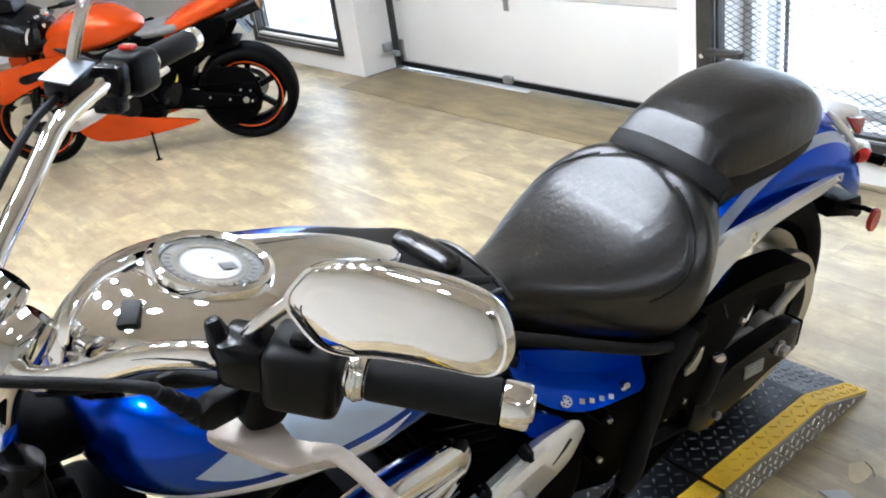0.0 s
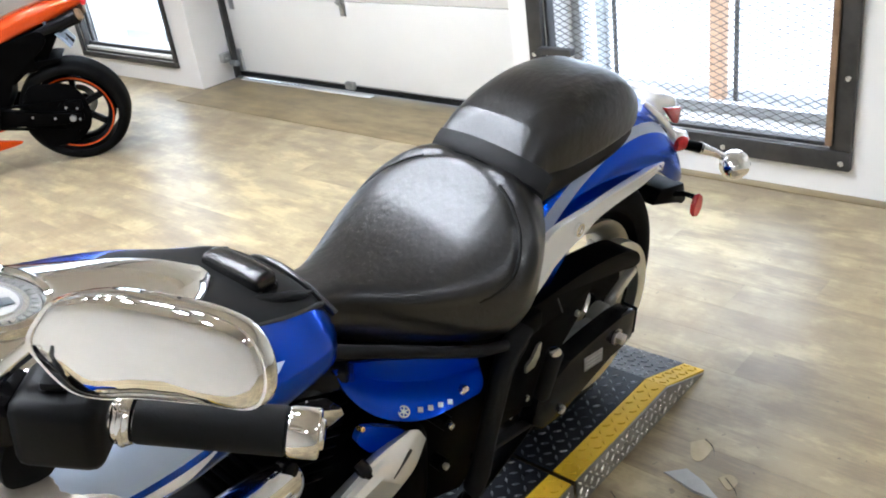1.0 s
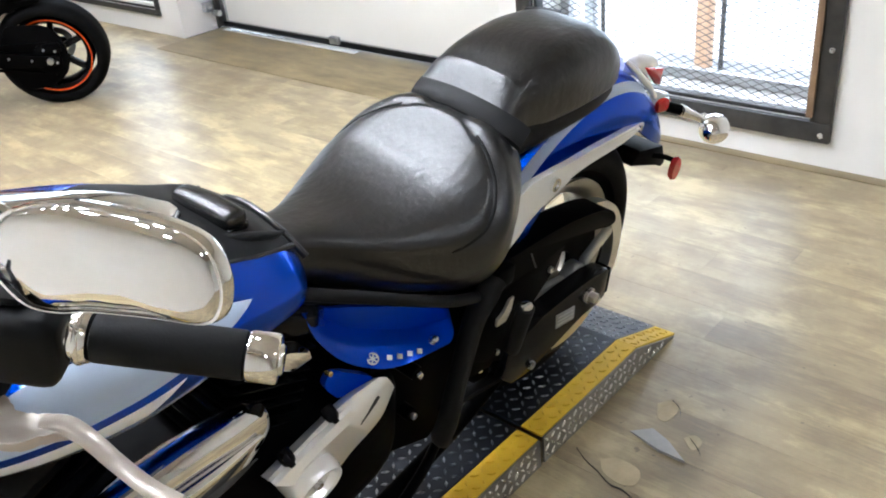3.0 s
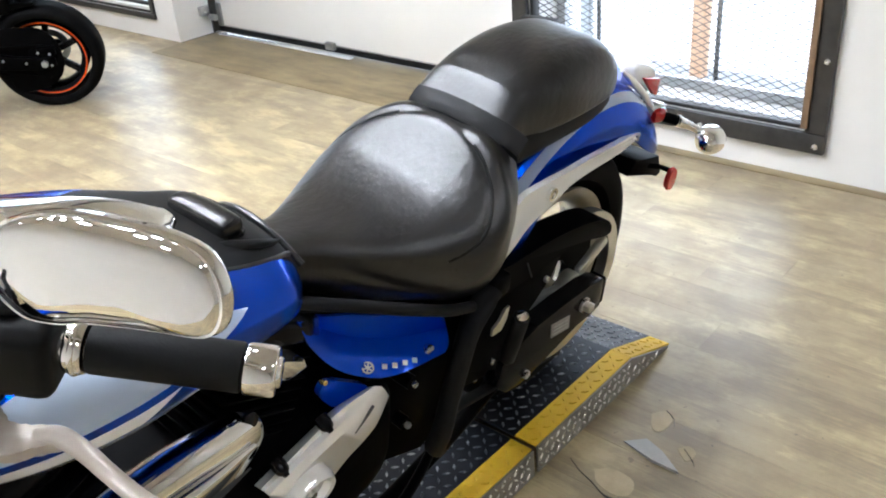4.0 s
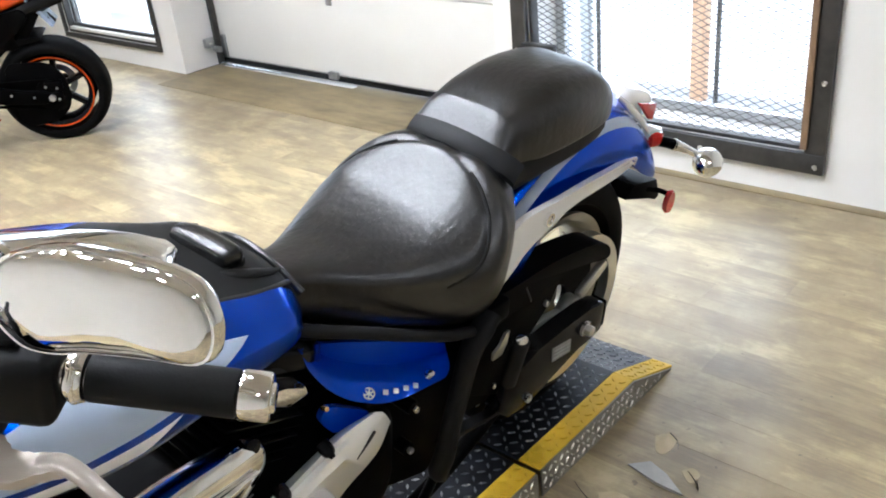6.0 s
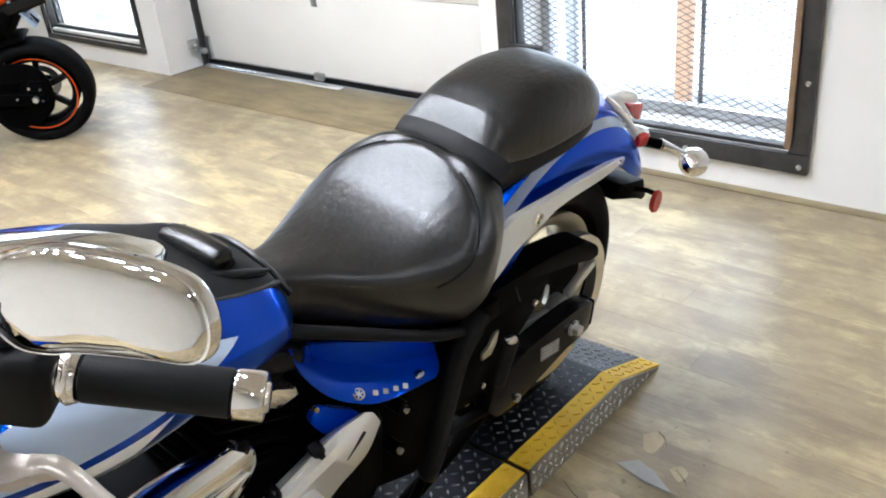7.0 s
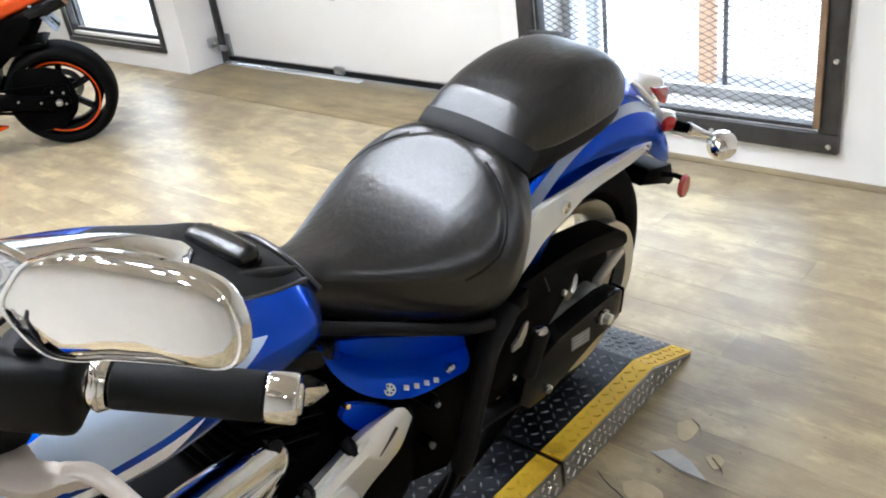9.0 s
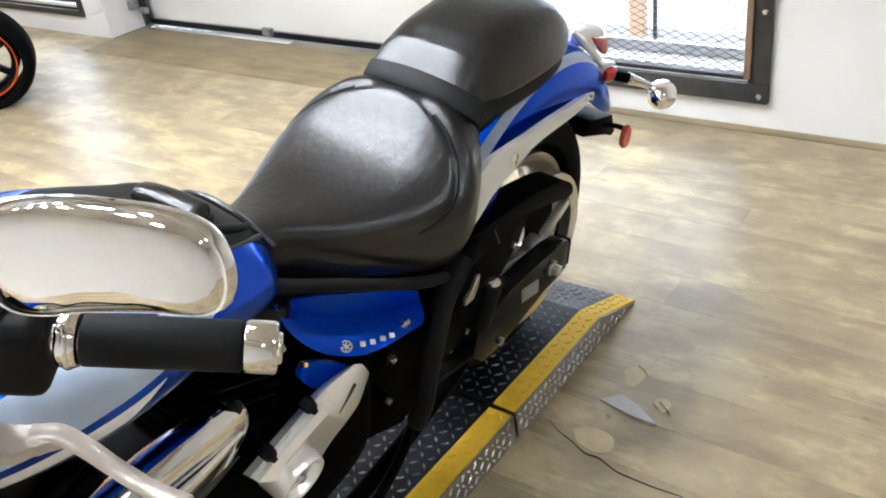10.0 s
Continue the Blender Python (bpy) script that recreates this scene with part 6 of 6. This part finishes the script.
    part("front_mudguard", front_mudguard(), M["orange"], b)
    # fairing
    part("upper_fairing", hull([(-1.62, 0.03, 0.90, 0.93, 0.86), (-1.56, 0.12, 0.91, 0.99, 0.83), (-1.45, 0.19, 0.92, 1.05, 0.80), (-1.30, 0.22, 0.92, 1.06, 0.76), (-1.18, 0.21, 0.90, 1.0, 0.76), (-1.12, 0.17, 0.88, 0.94, 0.78)], 36, 2.6, 5), M["blackgloss"], b, "black upper fairing")
    for sg in (-1, 1):
        sd = part("side_fairing", prism(curve2([(-1.50, 0.72), (-1.32, 0.745), (-1.15, 0.775), (-1.0, 0.775), (-0.97, 0.735), (-1.04, 0.68), (-1.14, 0.635), (-1.30, 0.585), (-1.46, 0.52), (-1.53, 0.60)], 4), 0.20 * sg - 0.012, 0.20 * sg + 0.012, 0.008), M["orange"], b, "orange side fairing")
        part("black_vent", prism(curve2([(-1.30, 0.68), (-1.16, 0.705), (-1.14, 0.67), (-1.28, 0.635)], 4), 0.214 * sg - 0.006, 0.214 * sg + 0.006, 0.003), M["blackgloss"], sd)
        part("belly_pan", prism(curve2([(-1.12, 0.46), (-0.95, 0.38), (-0.66, 0.30), (-0.36, 0.235), (-0.34, 0.215), (-0.48, 0.19), (-0.75, 0.155), (-1.00, 0.17), (-1.10, 0.28)], 4), 0.14 * sg - 0.012, 0.14 * sg + 0.012, 0.008, bend=lambda x, z, sg=sg: sg * 0.05 * min(1, max(0, (z - 0.15) / 0.3))), M["orange"], b, "orange belly pan")
    part("windscreen", hull([(-1.48, 0.10, 1.05, 1.07, 1.03), (-1.38, 0.13, 1.06, 1.13, 1.03), (-1.27, 0.13, 1.06, 1.17, 1.03), (-1.22, 0.11, 1.06, 1.16, 1.04)], 28, 2.4, 4), M["blackgloss"], b, "dark smoked windscreen")
    # tank, seat, tail
    part("fuel_tank", hull([(-1.11, 0.10, 0.85, 0.885, 0.77), (-1.06, 0.165, 0.855, 0.93, 0.745), (-0.95, 0.195, 0.865, 0.972, 0.735), (-0.84, 0.198, 0.872, 0.985, 0.742), (-0.72, 0.180, 0.868, 0.965, 0.765), (-0.61, 0.135, 0.855, 0.915, 0.79), (-0.55, 0.085, 0.845, 0.875, 0.81), (-0.53, 0.04, 0.845, 0.86, 0.825)], 40, 3.1, 6), M["orange"], b, "orange fuel tank")
    part("filler_cap", moved(lathe([(0.001, 0.0), (0.034, 0.0), (0.038, 0.006), (0.030, 0.011), (0.001, 0.012)], 28, "z"), pose(-0.90, 0, 0.975, 0, 2, 0)), M["chrome_soft"], b, "bright filler cap")
    for sg in (-1, 1):
        part("tank_cover", prism(curve2([(-1.10, 0.83), (-1.02, 0.90), (-0.90, 0.925), (-0.84, 0.90), (-0.90, 0.84), (-1.02, 0.775), (-1.09, 0.765)], 4), 0.192 * sg - 0.008, 0.192 * sg + 0.008, 0.005), M["orange"], b, "orange tank side panel")
        part("knee_trim", prism(curve2([(-1.06, 0.735), (-0.80, 0.745), (-0.55, 0.815), (-0.52, 0.79), (-0.62, 0.72), (-0.80, 0.66), (-1.02, 0.66)], 4), 0.165 * sg - 0.01, 0.165 * sg + 0.01, 0.006), M["blackpart"], b)
    part("rider_seat", hull([(-0.63, 0.07, 0.80, 0.835, 0.76), (-0.55, 0.11, 0.80, 0.825, 0.76), (-0.42, 0.135, 0.81, 0.835, 0.77), (-0.32, 0.125, 0.82, 0.86, 0.78), (-0.28, 0.09, 0.83, 0.87, 0.80)], 28, 2.8, 5), M["grey_seat"], b, "grey seat pad")
    part("tail_cowl", hull([(-0.40, 0.12, 0.80, 0.835, 0.73), (-0.28, 0.115, 0.83, 0.90, 0.77), (-0.10, 0.10, 0.88, 0.955, 0.83), (0.08, 0.08, 0.93, 0.985, 0.88), (0.20, 0.05, 0.955, 0.99, 0.92), (0.25, 0.02, 0.965, 0.985, 0.945)], 32, 2.6, 5), M["orange"], b, "orange tail cowl")
    part("tail_light", box((0.235, -0.05, 0.93), (0.262, 0.05, 0.965), 0.008), M["red_lens"], b)
    part("plate_hanger", tube([(-0.04, 0, 0.86), (0.05, 0, 0.80), (0.115, 0, 0.715)], 0.03, 5, 12, flat=0.4), M["blackpart"], b)
    pl = part("number_plate", box((-0.010, -0.080, -0.105), (0.010, 0.080, 0.105), 0.008, pose(0.060, 0, 0.800, 0, -31, 0)), M["plate_blue"], b, "pale blue plate")
    for y, z in ((-0.05, 0.06), (0.05, 0.06), (-0.05, -0.055)):
        part("plate_screw", moved(cyl((-0.013, y, z), (0.012, y, z), 0.008, n=10), pose(0.060, 0, 0.800, 0, -31, 0)), M["ink"], pl)
    # silencer and engine
    for sg in (-1, 1):
        ex = part("silencer", cyl((-0.10, 0.055 * sg, 0.80), (0.20, 0.06 * sg, 0.885), 0.040, 0.044, 24, 0.006), M["blackgloss"], b, "dark under-tail silencer")
        part("end_cap", cyl((0.201, 0.06 * sg, 0.8853), (0.222, 0.06 * sg, 0.891), 0.040, 0.032, 24, 0.004), M["steel_rust"], ex)
    part("tail_tray", hull([(-0.35, 0.10, 0.70, 0.77, 0.62), (-0.2, 0.09, 0.74, 0.80, 0.68), (0.0, 0.07, 0.80, 0.85, 0.76), (0.15, 0.05, 0.85, 0.89, 0.82)], 24, 3.0, 4), M["blackpart"], b)
    part("rear_hugger", prism(curve2([(-0.30, 0.62), (-0.16, 0.66), (0.0, 0.665), (0.02, 0.645), (-0.15, 0.62), (-0.27, 0.55)], 4), -0.09, 0.09, 0.006), M["blackpart"], b)
    part("rear_frame_panel", prism(curve2([(-0.64, 0.36), (-0.66, 0.62), (-0.60, 0.80), (-0.30, 0.80), (-0.04, 0.84), (-0.02, 0.76), (-0.16, 0.66), (-0.28, 0.56), (-0.33, 0.42), (-0.45, 0.34)], 4), -0.11, 0.11, 0.01), M["blackpart"], b, "black rear frame panel")
    part("rear_shock", cyl((-0.42, 0.0, 0.40), (-0.36, 0.0, 0.66), 0.035, n=18), M["blackgloss"], b)
    part("engine", box((-1.05, -0.17, 0.22), (-0.55, 0.17, 0.62), 0.04), M["blackpart"], b, "black engine block")
    part("clutch_cover", cyl((-0.72, -0.19, 0.40), (-0.72, -0.165, 0.40), 0.08, 0.09, 28, 0.006), M["blackgloss"], b)
    part("frame_spar", tube([(-1.10, -0.14, 0.86), (-0.86, -0.19, 0.74), (-0.62, -0.17, 0.58), (-0.55, -0.14, 0.40)], 0.045, 6, 14, flat=0.5), M["blackgloss"], b)
    part("subframe", box((-0.60, -0.10, 0.60), (-0.10, 0.10, 0.78), 0.03), M["blackpart"], b)
    part("yellow_tag", prism([(-0.40, 0.50), (-0.375, 0.545), (-0.385, 0.50), (-0.42, 0.475)], -0.152, -0.147, 0.001), M["yellow_mark"], b, "small yellow mark")
    part("footpeg_bracket", prism([(-0.48, 0.48), (-0.38, 0.42), (-0.42, 0.32), (-0.52, 0.34)], -0.165, -0.15, 0.004), M["blackpart"], b)
    part("peg", cyl((-0.47, -0.165, 0.40), (-0.47, -0.24, 0.40), 0.011, n=12), M["rubber"], b)
    st = part("side_stand", tube([(-0.66, -0.12, 0.24), (-0.64, -0.20, 0.12), (-0.62, -0.27, 0.045)], 0.0075, 5, 10), M["blackpart"], b, "black side stand")
    part("foot", box((-0.64, -0.285, 0.038), (-0.60, -0.26, 0.048), 0.003, None), M["blackpart"], st)
    # clip-ons
    for sg in (-1, 1):
        hb = part("clip_on_bar", cyl((-1.12, 0.13 * sg, 0.97), (-1.04, 0.34 * sg, 0.93), 0.012, n=14), M["blackpart"], b)
        part("grip", cyl((-1.085, 0.22 * sg, 0.953), (-1.04, 0.34 * sg, 0.93), 0.018, n=18, bevel=0.002), M["grip"], hb)
        part("lever", tube([(-1.14, 0.19 * sg, 0.96), (-1.13, 0.27 * sg, 0.945), (-1.10, 0.36 * sg, 0.93)], 0.007, 4, 8), M["silver_paint"], hb)
        mr = part("mirror", hull([(-1.40, 0.02, 1.13, 1.15, 1.11), (-1.37, 0.06, 1.14, 1.175, 1.105), (-1.33, 0.055, 1.14, 1.17, 1.11), (-1.31, 0.02, 1.14, 1.15, 1.12)], 20, 2.5, 4, shift=lambda p, sg=sg: p + Vector((0, 0.30 * sg, 0))), M["blackgloss"], b)
        part("mirror_stem", tube([(-1.42, 0.15 * sg, 1.04), (-1.39, 0.22 * sg, 1.10), (-1.36, 0.29 * sg, 1.13)], 0.01, 4, 8), M["blackpart"], mr)
    part("top_yoke", box((-1.18, -0.11, 0.95), (-1.08, 0.11, 0.975), 0.01), M["blackgloss"], b)
    for x, y, z, r in ((-1.13, -0.06, 0.985, 0.020), (-1.13, 0.06, 0.985, 0.020), (-1.10, 0.0, 0.985, 0.024), (-1.17, -0.10, 0.972, 0.012), (-1.05, -0.17, 0.965, 0.011)):
        part("fork_cap", cyl((x, y, z - 0.014), (x, y, z + 0.008), r, n=18, bevel=0.003), M["chrome_soft"], b)
    part("brake_hose", tube([(-1.15, -0.15, 0.95), (-1.22, -0.16, 0.85), (-1.26, -0.12, 0.70), (-1.30, -0.10, 0.50)], 0.006, 5, 8), M["rubber"], b)
    part("gear_linkage", cyl((-0.42, -0.175, 0.33), (-0.64, -0.19, 0.36), 0.005, n=10), M["blackpart"], b)
    part("heel_plate", prism(curve2([(-0.50, 0.42), (-0.40, 0.50), (-0.36, 0.47), (-0.42, 0.36), (-0.49, 0.34)], 4), -0.172, -0.166, 0.002), M["blackgloss"], b)
    part("fender_bracket", prism([(-0.10, 0.70), (0.02, 0.80), (0.05, 0.78), (-0.04, 0.66)], -0.07, 0.07, 0.005), M["blackpart"], b)
    part("dash", box((-1.30, -0.08, 0.99), (-1.24, 0.08, 1.05), 0.015, None), M["switch"], b)
    return b


SPORT = sport_bike()


# ---- floor planks, laid along the wall ----
def plank_mesh(l, w):
    bm = box((-w / 2, -l / 2, -0.004), (w / 2, l / 2, 0.0))
    for v in bm.verts:
        if v.co.z > -0.001:
            v.co.x *= (w - 0.0006) / w
            v.co.y *= (l - 0.0006) / l
    me = bpy.data.meshes.new("plank")
    bm.to_mesh(me)
    bm.free()
    me.materials.append(M["floor"])
    return me


def lay_floor():
    floor = bpy.data.objects["floor"]
    w, l = 0.152, 1.22
    mesh = plank_mesh(l, w)
    rest_v, rest_f = [], []
    rnd = random.Random(7)
    x = WX - w / 2
    while x > ROOM[0] - w:
        y = ROOM[1] - rnd.random() * l
        while y < ROOM[2] + l:
            cy = y + l / 2
            if x > 0.25 and -0.6 < cy < 6.9:
                ob = new("plank", mesh)
                ob.location = (x, cy, 0)
                ob.parent = floor
            else:
                b = len(rest_v)
                for dx, dy, z in ((-1, -1, -0.004), (1, -1, -0.004), (1, 1, -0.004), (-1, 1, -0.004), (-0.997, -0.9995, 0), (0.997, -0.9995, 0), (0.997, 0.9995, 0), (-0.997, 0.9995, 0)):
                    rest_v.append((x + dx * w / 2, cy + dy * l / 2, z))
                for f in ((4, 5, 6, 7), (0, 1, 5, 4), (1, 2, 6, 5), (2, 3, 7, 6), (3, 0, 4, 7)):
                    rest_f.append(tuple(b + k for k in f))
            y += l
        x -= w
    me = bpy.data.meshes.new("far_planks")
    me.from_pydata(rest_v, [], rest_f)
    me.materials.append(M["floor"])
    ob = new("far_planks", me)
    ob.parent = floor
    ob["kind"] = "stuff"


lay_floor()
